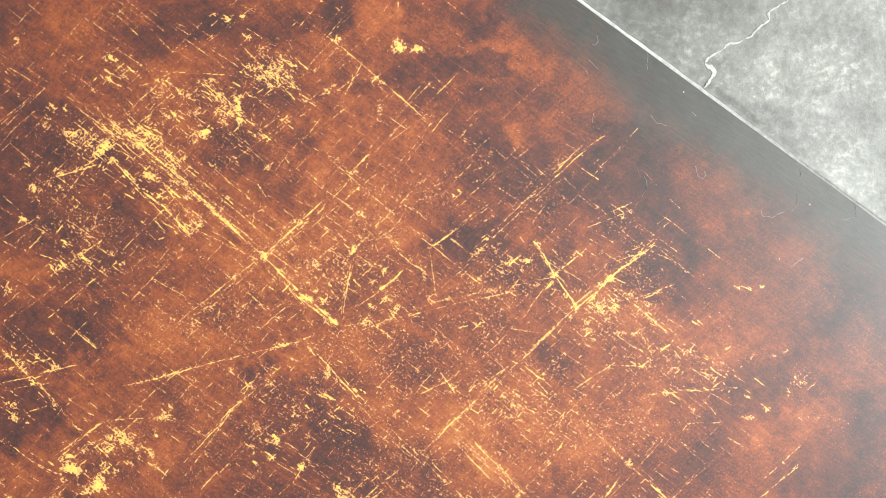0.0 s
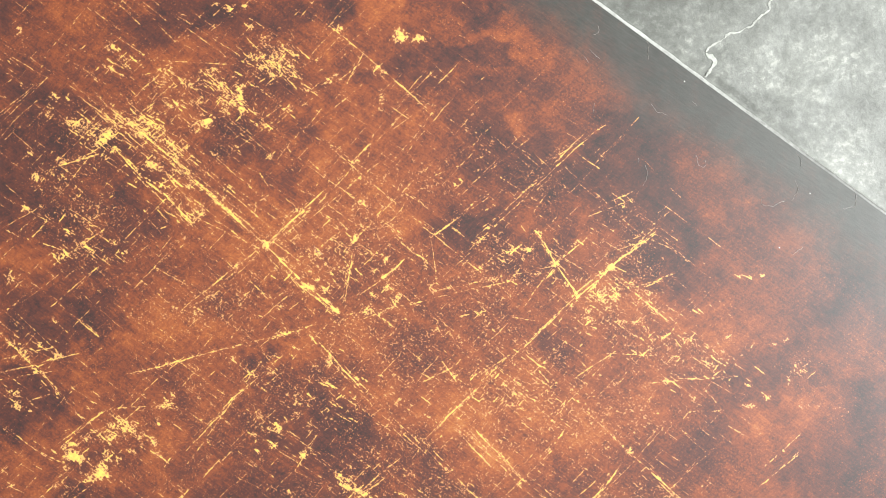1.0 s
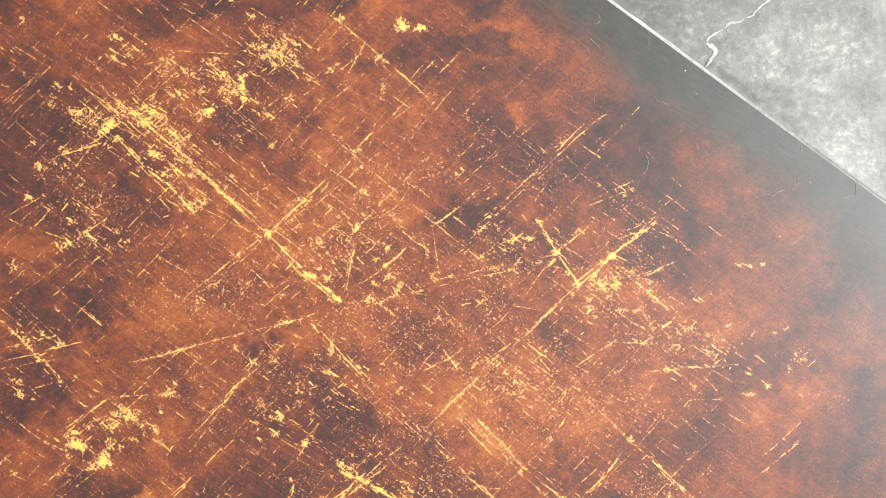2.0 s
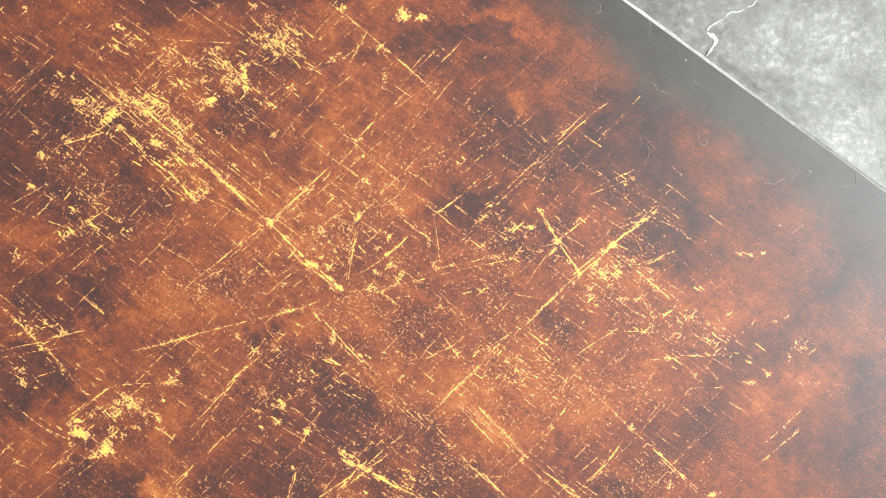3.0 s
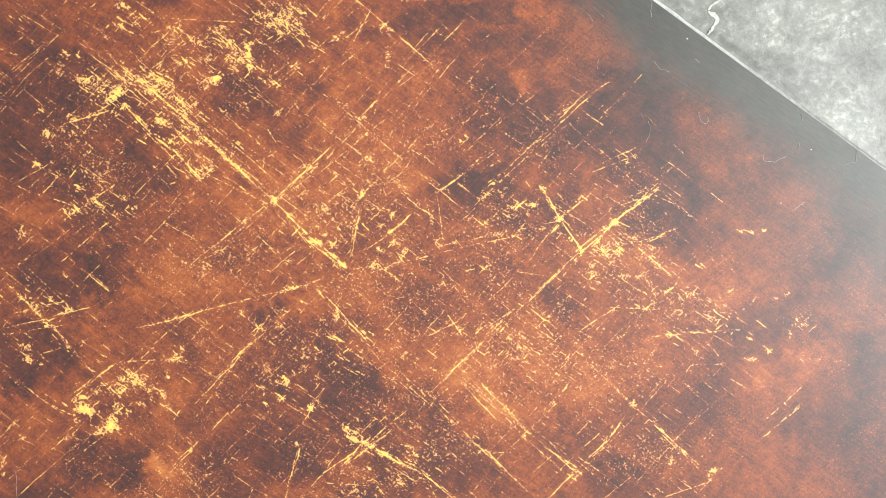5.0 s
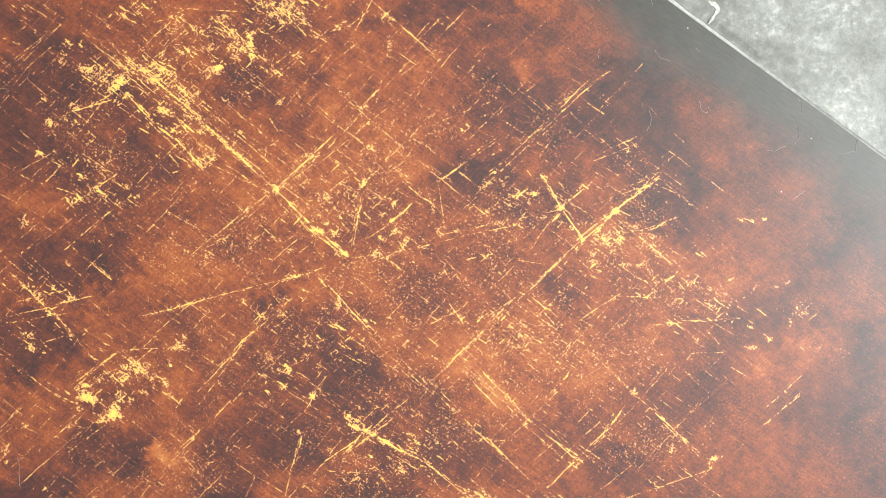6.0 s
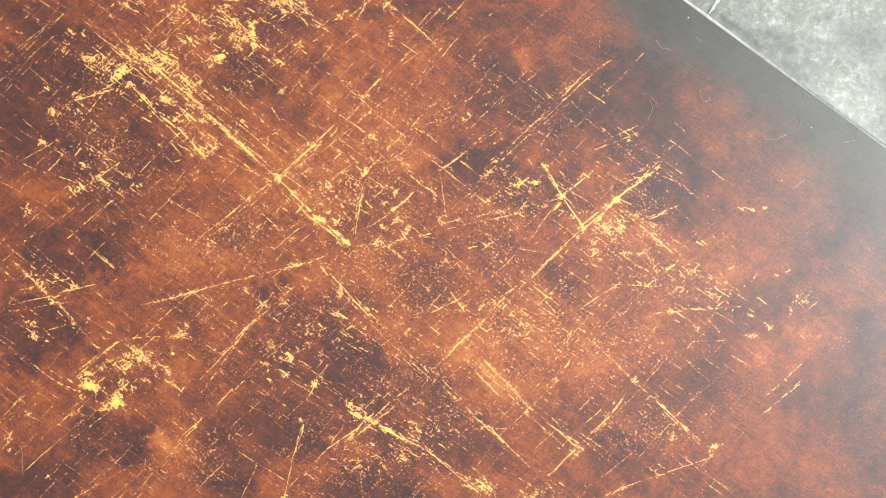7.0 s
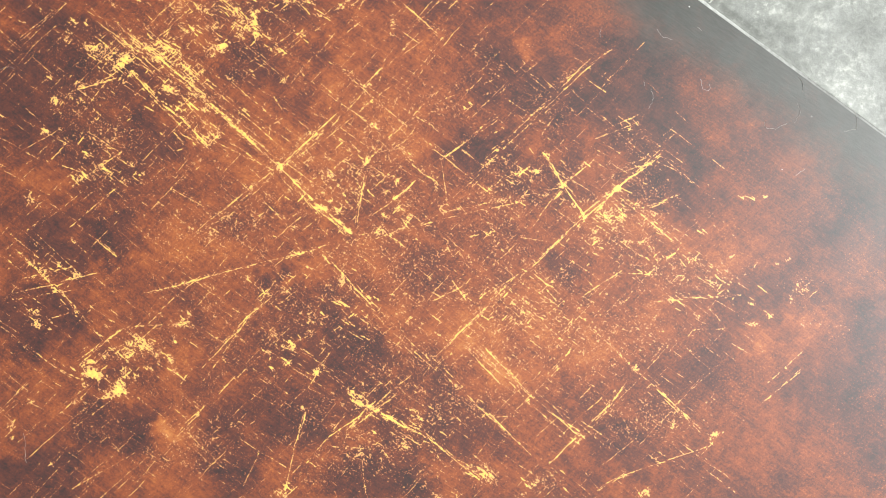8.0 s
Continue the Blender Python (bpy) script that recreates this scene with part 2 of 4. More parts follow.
RUBBED = 0.22                     # how much brighter the paint is beside the marks


def dark(x, y, rx, ry, amount):
    """A blackened patch of the paint, in mm."""
    STAINS.append((x / 1000, y / 1000, rx / 1000, ry / 1000, -0.36 * amount))


def rusty(x, y, rx, ry, amount):
    """A brighter orange patch of the paint, in mm."""
    STAINS.append((x / 1000, y / 1000, rx / 1000, ry / 1000, 0.16 * amount))


dark(-203, 74, 29, 25, 0.50)
dark(-172, 10, 35, 18, 0.55)
dark(-220, -77, 21, 16, 0.90)
dark(-181, -33, 13, 12, 0.50)
dark(-57, -104, 18, 22, 0.95)
dark(-84, -70, 25, 15, 0.60)
dark(24, -5, 28, 16, 0.65)
dark(111, -14, 18, 22, 0.85)
dark(103, 27, 26, 18, 0.60)
dark(30, 93, 16, 5, 1.00)
dark(39, 86, 5, 6, 0.90)
dark(-2, 85, 26, 10, 0.45)
dark(-83, 56, 18, 16, 0.40)
dark(60, -72, 16, 11, 0.32)
dark(-120, 124, 38, 12, 0.40)
dark(-19, -60, 21, 13, 0.20)
dark(48, 117, 26, 9, 0.60)
dark(-52, 122, 26, 9, 0.45)
dark(-149, 41, 21, 12, 0.40)
dark(64, 25, 21, 18, 0.40)
dark(-99, -31, 18, 12, 0.25)
dark(133, -37, 15, 12, 0.22)
dark(161, -89, 18, 12, 0.19)
dark(118, -115, 23, 12, 0.22)
dark(-11, -117, 21, 12, 0.30)
dark(217, -125, 15, 26, 0.39)
dark(214, -55, 18, 18, 0.28)
dark(-207, 136, 18, 18, 0.25)
rusty(-22, 15, 13, 16, 0.75)
rusty(-40, 47, 38, 21, 0.45)
rusty(33, 83, 15, 8, 0.60)
rusty(49, 53, 7, 6, 0.70)
rusty(-147, -39, 44, 16, 0.40)
rusty(-222, -92, 15, 12, 0.50)
rusty(150, -53, 25, 18, 0.55)
rusty(177, -111, 18, 15, 0.60)
rusty(31, -102, 44, 23, 0.45)
rusty(89, -42, 16, 13, 0.60)
rusty(-177, -51, 16, 13, 0.35)
rusty(-17, 116, 13, 9, 0.60)
rusty(-63, 61, 29, 18, 0.30)
rusty(-217, -1, 18, 15, 0.40)
rusty(-108, 5, 23, 15, 0.35)
rusty(70, 95, 26, 7, 0.40)
rusty(74, 77, 21, 7, 0.30)
rusty(138, 28, 26, 15, 0.30)
rusty(-88, -43, 35, 12, 0.30)
rusty(90, -95, 26, 15, 0.35)
rusty(-27, -89, 29, 15, 0.30)
dark(-188, -130, 18, 12, 1.00)
dark(-38, -144, 18, 12, 0.80)
dark(-58, -170, 32, 12, 0.75)
dark(-129, -152, 18, 18, 0.40)
dark(-232, -160, 26, 18, 0.60)
dark(126, -133, 18, 12, 0.25)
dark(76, -159, 18, 15, 0.60)
dark(189, -143, 21, 13, 0.28)
dark(211, -163, 15, 26, 0.28)
dark(111, -177, 26, 12, 0.28)
dark(-7, -141, 21, 15, 0.45)
dark(-227, 63, 18, 18, 0.50)
rusty(-167, -137, 8, 5, 0.90)
rusty(-147, -94, 8, 8, 0.70)
rusty(-160, -162, 26, 12, 0.35)
rusty(151, -168, 26, 21, 0.30)
rusty(40, -114, 35, 18, 0.40)
rusty(-109, -163, 12, 9, 0.40)

dark(-198, 56, 30, 20, 0.90)
rusty(-86, 1, 34, 20, 0.45)
dark(-106, 56, 14, 12, 0.50)
dark(-202, -32, 26, 18, 0.55)
rusty(-153, -131, 26, 14, 0.45)
dark(-96, -126, 26, 18, 0.50)
rusty(-50, -43, 40, 18, 0.30)
dark(-92, -85, 20, 18, 0.35)
dark(-79, 88, 26, 14, 0.30)
dark(33, 40, 26, 18, 0.25)
dark(-226, -72, 18, 12, 0.40)
dark(-55, -100, 12, 14, 0.40)
dark(53, -18, 26, 10, 0.30)
rusty(38, -95, 40, 26, 0.30)
rusty(49, 53, 7, 6, 0.60)
dark(37, 90, 10, 8, 0.70)
rusty(-210, 10, 20, 14, 0.35)

dark(-218, 32, 22, 22, 0.45)
rusty(115, -59, 30, 15, 0.35)
dark(42, 72, 20, 9, 0.30)


def tones(xs, ys):
    """How far the paint at these points runs from black (0) to orange (1), and how far the edge layer and painted haze
    cover it.
    """
    flat_x, flat_y = xs.ravel(), ys.ravel()

    def waves(scale, seed):
        return (lattice(flat_x * scale, flat_y * scale, seed) - 0.5) * 2

    wx = 0.008 * waves(38, 1) + 0.005 * waves(110, 2) + 0.003 * waves(320, 3)
    wy = 0.008 * waves(38, 4) + 0.005 * waves(110, 5) + 0.003 * waves(320, 6)
    edge_shift = 0.005 * waves(38, 7) + 0.006 * waves(18, 8) + 0.003 * waves(160, 9) + 0.002 * waves(420, 13)
    ragged = np.clip(1.0 + 0.6 * waves(70, 10) + 0.4 * waves(147, 11) + 0.25 * waves(310, 12), 0.25, 1.6)
    x, y = flat_x + wx, flat_y + wy
    tone = 0.472 - 0.035 * np.clip((flat_x - 0.05) / 0.12, 0, 1)
    for cx, cy, rx, ry, amount in STAINS:
        d = ((x - cx) / rx) ** 2 + ((y - cy) / ry) ** 2
        tone += amount * ragged * np.exp(-0.5 * (d * 1.15) ** 2.2)
    # the paint is blackened along the board's edge, wider towards one end
    along = flat_x * U.x + flat_y * U.y
    inward = EDGE - (flat_x * N.x + flat_y * N.y) + edge_shift
    tone = np.clip(tone, 0.29, 0.80)
    width = 0.017 + 0.008 * np.clip((along - 0.02) / 0.25, 0, 1.5)
    black = 1 - np.clip((inward - 0.25 * width) / (2.0 * width), 0, 1)
    black = black * black * (3 - 2 * black)
    # and the glare haze is painted in as grey for some way further in
    haze = np.clip((along + 0.02) / 0.10, 0, 1) * np.exp(-(np.clip(inward, 0, 1) / 0.062) ** 2)
    tone = tone - 0.12 * haze * ragged
    return tone, np.clip(0.9 * black + 0.22 * haze, 0, 1)


def build_panel():
    """The board's painted face, with a rounded edge all round."""
    step = 0.0007
    us = np.concatenate([np.linspace(-LENGTH, -0.29, 20), np.arange(-0.28, 0.33, step), np.linspace(0.34, LENGTH, 18)])
    ns = np.concatenate([np.linspace(EDGE - DEPTH, -0.32, 16), np.arange(-0.31, EDGE - 0.0028, step), [EDGE - 0.0024]])
    uu, nn = np.meshgrid(us, ns)
    xs, ys = uu * U.x + nn * N.x, uu * U.y + nn * N.y
    verts = np.stack([xs.ravel(), ys.ravel(), np.full(xs.size, THICK)], 1)
    w, h = len(us), len(ns)
    faces = [(j * w + i, j * w + i + 1, (j + 1) * w + i + 1, (j + 1) * w + i) for j in range(h - 1) for i in range(w - 1)]
    me = mesh_from("panel", verts, faces, RUST, True)
    attribute = me.attributes.new("tone", "FLOAT", "POINT")
    soft = rub.copy()
    for axis in (0, 1, 0, 1):
        soft = (soft + np.roll(soft, 1, axis) + np.roll(soft, -1, axis) + np.roll(soft, 2, axis) + np.roll(soft, -2, axis)) / 5
    i = np.clip(((xs - X0) / CELL).astype(int), 0, COLS - 1)
    j = np.clip(((ys - Y0) / CELL).astype(int), 0, ROWS - 1)
    tone, black = tones(xs, ys)
    attribute.data.foreach_set("value", (tone + RUBBED * soft[j, i].ravel()).astype(np.float32))
    me.attributes.new("blackened", "FLOAT", "POINT").data.foreach_set("value", black.astype(np.float32))
    return part("panel", me, board, "brown, orange and black mottled paint")


def build_edge(name, a, b, out):
    """A rounded strip along one side of the board from a to b, down to the stone."""
    verts, faces = [], []
    steps = max(2, int((b - a).length / 0.002))
    profile = [(-0.0024, THICK - 0.00005), (-0.0020, THICK + 0.00002), (-0.0015, THICK - 0.0001), (-0.0010, THICK - 0.0004), (-0.0005, THICK - 0.0009), (-0.0002, THICK - 0.0015), (0, THICK - 0.0022), (0, 0.0001), (-0.004, 0.0001)]
    for k in range(steps + 1):
        p = a.lerp(b, k / steps)
        wear_glint = 0.00035 * noise.noise(p * 90) + 0.0002 * noise.noise(p * 400)
        for d, z in profile:
            verts.append(p + out * (d + wear_glint * (d > -0.0019)) + Vector((0, 0, z)))
    m = len(profile)
    for k in range(steps):
        for i in range(m - 1):
            q = k * m + i
            faces.append((q, q + 1, q + m + 1, q + m))
    me = mesh_from(name, verts, faces, WORN_GLINT, True)
    # worn paint and the window's highlight, both painted pale along one stretch, darker beyond
    worn_glint = [0.34 + 0.36 * min(1.0, max(0.0, (0.15 - v.dot(U)) / 0.12)) for v in verts]
    me.attributes.new("wear_glint", "FLOAT", "POINT").data.foreach_set("value", worn_glint)
    part(name, me, board, "worn rounded edge with its highlight painted pale")


corner = [place(u, n, 0) for u, n in ((-LENGTH, EDGE), (LENGTH, EDGE), (LENGTH, EDGE - DEPTH), (-LENGTH, EDGE - DEPTH))]
for k, out in enumerate((N, U, -N, -U)):
    build_edge("edge", corner[k], corner[(k + 1) % 4], out)

# ---- gold laid bare by scratches ----
rng = np.random.default_rng(7)
CELL = 0.00027                    # the grain of the bared gold
X0, Y0, COLS, ROWS = -0.270, -0.212, 1960, 1330
gold = np.zeros((ROWS, COLS), np.float32)       # how far the paint is worn through to the gold
owner = np.zeros((ROWS, COLS), np.int16)        # which mark wore it
rub = np.zeros((ROWS, COLS), np.float32)        # how far the brown is rubbed thin round the marks
MARKS = [("gold_speck_spray", "scattered tiny gold and orange specks")]


def lattice(x, y, seed):
    """Smooth random values from 0 to 1 on a unit lattice."""
    xi, yi = np.floor(x), np.floor(y)
    fx, fy = x - xi, y - yi
    fx, fy = fx * fx * (3 - 2 * fx), fy * fy * (3 - 2 * fy)
    xi, yi = xi.astype(np.int64), yi.astype(np.int64)

    def corner_value(i, j):
        h = (i * 374761393 + j * 668265263 + int(seed) * 1274126177) & 0xFFFFFFFF
        h = ((h ^ (h >> 13)) * 1103515245) & 0xFFFFFFFF
        h = ((h ^ (h >> 15)) * 2246822519) & 0xFFFFFFFF
        return ((h ^ (h >> 16)) & 0xFFFF) / 65535.0

    low = corner_value(xi, yi) * (1 - fx) + corner_value(xi + 1, yi) * fx
    high = corner_value(xi, yi + 1) * (1 - fx) + corner_value(xi + 1, yi + 1) * fx
    return low * (1 - fy) + high * fy


def turned(x, y, degrees):
    c, s = math.cos(radians(degrees)), math.sin(radians(degrees))
    return x * c + y * s, y * c - x * s


def window(x0, x1, y0, y1):
    """The cells between these bounds in mm, and their places in mm."""
    i0, i1 = max(0, int((x0 / 1000 - X0) / CELL)), min(COLS, int((x1 / 1000 - X0) / CELL) + 1)
    j0, j1 = max(0, int((y0 / 1000 - Y0) / CELL)), min(ROWS, int((y1 / 1000 - Y0) / CELL) + 1)
    if i1 <= i0 or j1 <= j0:
        return None
    x, y = np.meshgrid((X0 + np.arange(i0, i1) * CELL) * 1000, (Y0 + np.arange(j0, j1) * CELL) * 1000)
    return (slice(j0, j1), slice(i0, i1)), x, y


def lay(cells, value, mark, thin):
    """Wears the cells (flat places) down to value, where they are not lower yet."""
    flat_gold, flat_owner, flat_rub = gold.reshape(-1), owner.reshape(-1), rub.reshape(-1)
    more = value > flat_gold[cells]
    flat_gold[cells[more]] = value[more]
    flat_owner[cells[more]] = mark
    flat_rub[cells] = np.maximum(flat_rub[cells], thin)


def flat_cells(box, keep):
    j, i = np.nonzero(keep)
    return (j + box[0].start) * COLS + i + box[1].start


def strand(a, b, width, strength, mark, halo=0.0, reach=1.0, broken=0.5):
    """One broken thread from a to b (mm), with a halo of loose specks along it."""
    length = float(np.hypot(*(b - a)))
    turn = math.degrees(math.atan2(b[1] - a[1], b[0] - a[0]))
    pad = 2.0 * reach + 3 * width
    found = window(min(a[0], b[0]) - pad, max(a[0], b[0]) + pad, min(a[1], b[1]) - pad, max(a[1], b[1]) + pad)
    if found is None or length < 0.2:
        return
    box, x, y = found
    seed = rng.integers(1, 90000)
    s, r = turned(x - a[0], y - a[1], turn)
    keep = (np.abs(r) < pad) & (s > -1) & (s < length + 1)
    s, r = s[keep], r[keep]
    r = r + 0.5 * (lattice(s / 7, r * 0, seed) - 0.5) + 0.25 * (lattice(s / 1.5, r * 0, seed + 1) - 0.5)
    ends = np.clip((s + 0.6) / 1.5, 0, 1) * np.clip((length + 0.6 - s) / 1.5, 0, 1)
    coarse, fine = lattice(s / 6, r * 0 + 3, seed + 2), lattice(s / 0.8, r / 0.9, seed + 3)
    power = strength * (1.0 + broken * (1.3 * (coarse - 0.5) + 1.5 * (fine - 0.5)))
    wide = width * (0.6 + 0.8 * coarse)
    core = power * np.exp(-(r / wide) ** 2)
    cloud = halo * np.exp(-(r / reach) ** 2) * (0.55 + 0.9 * lattice(s / 4, r / 2, seed + 4))
    lay(flat_cells(box, keep), np.maximum(core, cloud) * ends, mark, ends * strength * 0.5 * np.exp(-(r / (reach + 0.4)) ** 2))


def along(label, coords, strands, width, strength, apart, halo, reach, broken):
    """A scratch: one leading strand, others beside it, and loose specks."""
    MARKS.append(("scratch", label))
    mark = len(MARKS) - 1
    pts = [np.array(p) for p in zip(coords[::2], coords[1::2])]
    for a, b in zip(pts, pts[1:]):
        turn = math.atan2(b[1] - a[1], b[0] - a[0])
        side = np.array([-math.sin(turn), math.cos(turn)])
        strand(a, b, width, strength, mark, halo, reach, broken)
        for _ in range(strands):
            f0, f1 = sorted(rng.uniform(-0.1, 1.1, 2))
            off = rng.normal(0, apart)
            strand(a + (b - a) * f0 + side * off, a + (b - a) * f1 + side * (off + rng.normal(0, 0.2 * apart)),
                   width * rng.uniform(0.5, 0.8), strength * rng.uniform(0.55, 0.95), mark, halo * 0.5, 0.6, broken * 1.2)


def deep_scratch(*coords):
    along("broad deep gold scratch of many strands", coords, 9, 0.42, 0.86, 1.15, 0.25, 2.2, 0.55)


def scratch(*coords):
    along("bright broken gold scratch", coords, 3, 0.30, 0.70, 0.7, 0.20, 1.4, 0.65)


def hairline(*coords):
    along("thin broken gold hairline scratch", coords, 1, 0.25, 0.58, 0.45, 0.16, 1.0, 0.65)


def dotted(*coords):
    along("dotted gold scratch", coords, 0, 0.28, 0.50, 0.5, 0.18, 0.9, 1.10)


def scuff(*coords):
    along("wide scuff of fine gold strands", coords, 9, 0.21, 0.50, 2.4, 0.20, 3.5, 0.85)


def cluster(name, label, x, y, rx, ry, turn, strength, steep):
    """A ragged patch of gold, densest in its middle (mm)."""
    MARKS.append((name, label))
    pad = 1.9 * max(rx, ry)
    found = window(x - pad, x + pad, y - pad, y + pad)
    if found is None:
        return
    box, px, py = found
    seed = rng.integers(1, 90000)
    ragged = 0.3 + 0.9 * lattice(px / 1.7, py / 1.7, seed) + 0.8 * lattice(px / 0.7, py / 0.7, seed + 2) ** 2
    streaks = lattice(turned(px, py, TURN)[0] / 3.0, turned(px, py, TURN)[1] / 0.6, seed + 1) - 0.5
    u, v = turned(px - x, py - y, turn)
    d = ((u / rx) ** 2 + (v / ry) ** 2) * ragged
    fall = np.exp(-d ** steep)
    lay(flat_cells(box, fall >= 0).ravel(), (strength * fall * (1 + 0.7 * streaks) * (0.66 + 0.72 * lattice(px / 1.2, py / 1.2, seed + 3))).ravel(), len(MARKS) - 1, (strength * 0.5 * fall).ravel())


def dashes(x, y, rx, ry, count, mark):
    """Short broken strokes in the two rubbing directions, scattered over an ellipse (mm)."""
    for _ in range(int(count)):
        r, a = min(1.5, abs(rng.normal(0, 0.65))), rng.uniform(0, 2 * math.pi)
        turn = radians(TURN if rng.random() < 0.7 else -TURN) + rng.normal(0, 0.12)
        mid = np.array([x + rx * r * math.cos(a), y + ry * r * math.sin(a)])
        half = rng.uniform(0.6, 3.6) * np.array([math.cos(turn), math.sin(turn)])
        strand(mid - half, mid + half, rng.uniform(0.18, 0.36), rng.uniform(0.46, 0.78), mark, 0.14, 0.8, 0.75)


def dash_field(x, y, rx, ry, count):
    MARKS.append(("flake_patch", "field of short broken gold dashes"))
    dashes(x, y, rx, ry, count, len(MARKS) - 1)


def flaked_patch(x, y, rx, ry, turn):
    cluster("flake_patch", "patch of bared pale gold", x, y, rx, ry, turn, 0.70, 1.3)


def flake_cluster(x, y, rx, ry, turn):
    cluster("flake_patch", "loose cluster of gold flakes", x, y, rx * 1.1, ry * 1.1, turn, 0.46, 1.1)
    dashes(x, y, rx, ry, 2 + rx * ry * 0.22, len(MARKS) - 1)


def speckle(x, y, rx, ry, turn):
    cluster("flake_patch", "fine spray of gold specks", x, y, rx * 1.2, ry * 1.2, turn, 0.24, 0.9)


deep_scratch(-164.0, 57.0, -150.0, 39.0, -140.0, 31.0, -126.0, 14.0)
scratch(-146.0, 61.0, -111.0, 24.0, -89.0, -0.0)
deep_scratch(-89.0, -0.0, -72.0, -20.0, -53.0, -39.0)
hairline(-183.0, 92.0, -141.0, 52.0, -107.0, 19.0)
scuff(-176.0, 81.0, -126.0, 39.0)
scuff(-159.0, 72.0, -98.0, 16.0)
hairline(-134.0, 48.0, -96.0, 7.0)
dotted(-170.0, 84.0, -134.0, 53.0)
scuff(-137.0, -32.0, -105.0, -10.0)
scratch(-125.0, -24.0, -105.0, -10.0, -89.0, -0.0, -67.0, 17.0)
hairline(-97.0, -7.0, -60.0, 23.0)
hairline(-105.0, -10.0, -84.0, -35.0)
scratch(-80.0, -13.0, -68.0, -29.0)
flaked_patch(-168.0, 62.0, 9.4, 3.5, 35)
flake_cluster(-155.0, 68.0, 10.0, 3.5, -20)
flake_cluster(-177.0, 68.0, 7.0, 4.1, -30)
flake_cluster(-143.0, 46.0, 5.9, 3.8, -40)
flaked_patch(-96.0, 76.0, 2.6, 8.2, -0)
flake_cluster(-101.0, 77.0, 7.3, 5.3, -0)
flake_cluster(-117.0, 66.0, 6.4, 3.2, -0)
flake_cluster(-110.0, 92.0, 6.4, 3.5, -0)
flake_cluster(-123.0, 18.0, 4.1, 2.9, -0)
flake_cluster(-112.0, 24.0, 2.9, 2.3, -0)
flaked_patch(-89.0, 0.0, 3.8, 2.6, -40)
flake_cluster(-105.0, -10.0, 4.7, 2.9, 30)
hairline(-137.0, 100.0, -116.0, 97.0, -92.0, 94.0)
hairline(-130.0, 99.0, -157.0, 77.0)
hairline(-116.0, 94.0, -96.0, 71.0)
scratch(-112.0, 91.0, -80.0, 59.0)
scratch(-91.0, 109.0, -66.0, 79.0)
flake_cluster(-75.0, 95.0, 9.4, 6.4, -20)
speckle(-77.0, 100.0, 17.6, 13.2, -0)
hairline(-136.0, 118.0, -127.0, 108.0)
flake_cluster(-160.0, 109.0, 2.3, 2.9, -0)
flake_cluster(-162.0, 98.0, 3.5, 2.3, -30)
speckle(-207.0, 117.0, 4.1, 10.0, -10)
flake_cluster(-209.0, 121.0, 2.1, 3.5, -10)
flake_cluster(-192.0, 85.0, 2.1, 2.6, -0)
flake_cluster(-196.0, 77.0, 1.8, 1.8, -0)
speckle(-132.0, 81.0, 32.2, 17.6, -0)
flake_cluster(-98.0, 124.0, 4.1, 2.3, -20)
flake_cluster(-88.0, 114.0, 2.9, 2.1, -0)
dotted(-60.0, 122.0, -41.0, 106.0, -25.0, 90.0)
hairline(-41.0, 106.0, -17.0, 82.0)
scratch(-17.0, 82.0, 4.0, 61.0)
flake_cluster(-24.0, 86.0, 6.4, 2.1, -25)
flaked_patch(-11.0, 103.0, 4.7, 3.8, -0)
flaked_patch(-1.0, 101.0, 4.4, 2.3, -0)
flaked_patch(-42.0, 109.0, 2.1, 1.5, -0)
hairline(-9.0, 127.0, -11.0, 105.0)
dotted(-20.0, 81.0, -32.0, 41.0)
flake_cluster(-23.0, 72.0, 1.8, 4.1, -0)
dotted(-35.0, 91.0, -44.0, 71.0)
flake_cluster(-49.0, 83.0, 4.7, 1.5, 30)
hairline(19.0, 87.0, -4.0, 67.0)
dotted(-65.0, 70.0, -31.0, 91.0)
speckle(47.0, 54.0, 7.0, 5.3, -0)
speckle(68.0, 37.0, 7.0, 3.5, 40)
dotted(62.0, 32.0, 93.0, 49.0)
dotted(71.0, 40.0, 88.0, 26.0)
hairline(-64.0, 43.0, -38.0, 17.0)
hairline(-37.0, 32.0, -37.0, 12.0)
flake_cluster(-37.0, 18.0, 1.8, 2.6, -0)
hairline(-49.0, -7.0, -18.0, 20.0, -3.0, 33.0)
dotted(-8.0, 26.0, 33.0, 39.0)
flaked_patch(-43.0, -1.0, 2.1, 4.1, -20)
hairline(-44.0, 0.0, -51.0, -34.0)
hairline(-59.0, 14.0, -38.0, -5.0, -24.0, -16.0)
dotted(-67.0, 8.0, -45.0, -14.0)
scratch(-17.0, -13.0, -29.0, -22.0, -42.0, -30.0)
flake_cluster(-27.0, -27.0, 2.9, 5.9, -15)
flake_cluster(-22.0, -32.0, 2.3, 2.3, -0)
hairline(-29.0, 7.0, -10.0, -13.0)
hairline(-9.0, 6.0, 11.0, -13.0)
dotted(11.0, -13.0, 25.0, -26.0)
hairline(-3.0, 0.0, -1.0, -29.0)
dotted(-1.0, -2.0, 29.0, 16.0)
dotted(17.0, -11.0, 38.0, 6.0, 65.0, 29.0, 90.0, 48.0)
flake_cluster(25.0, -5.0, 4.7, 2.1, 35)
dotted(24.0, -0.0, 39.0, 9.0)
hairline(-17.0, -37.0, -4.0, -31.0, 7.0, -30.0)
dotted(7.0, -30.0, 30.0, -26.0)
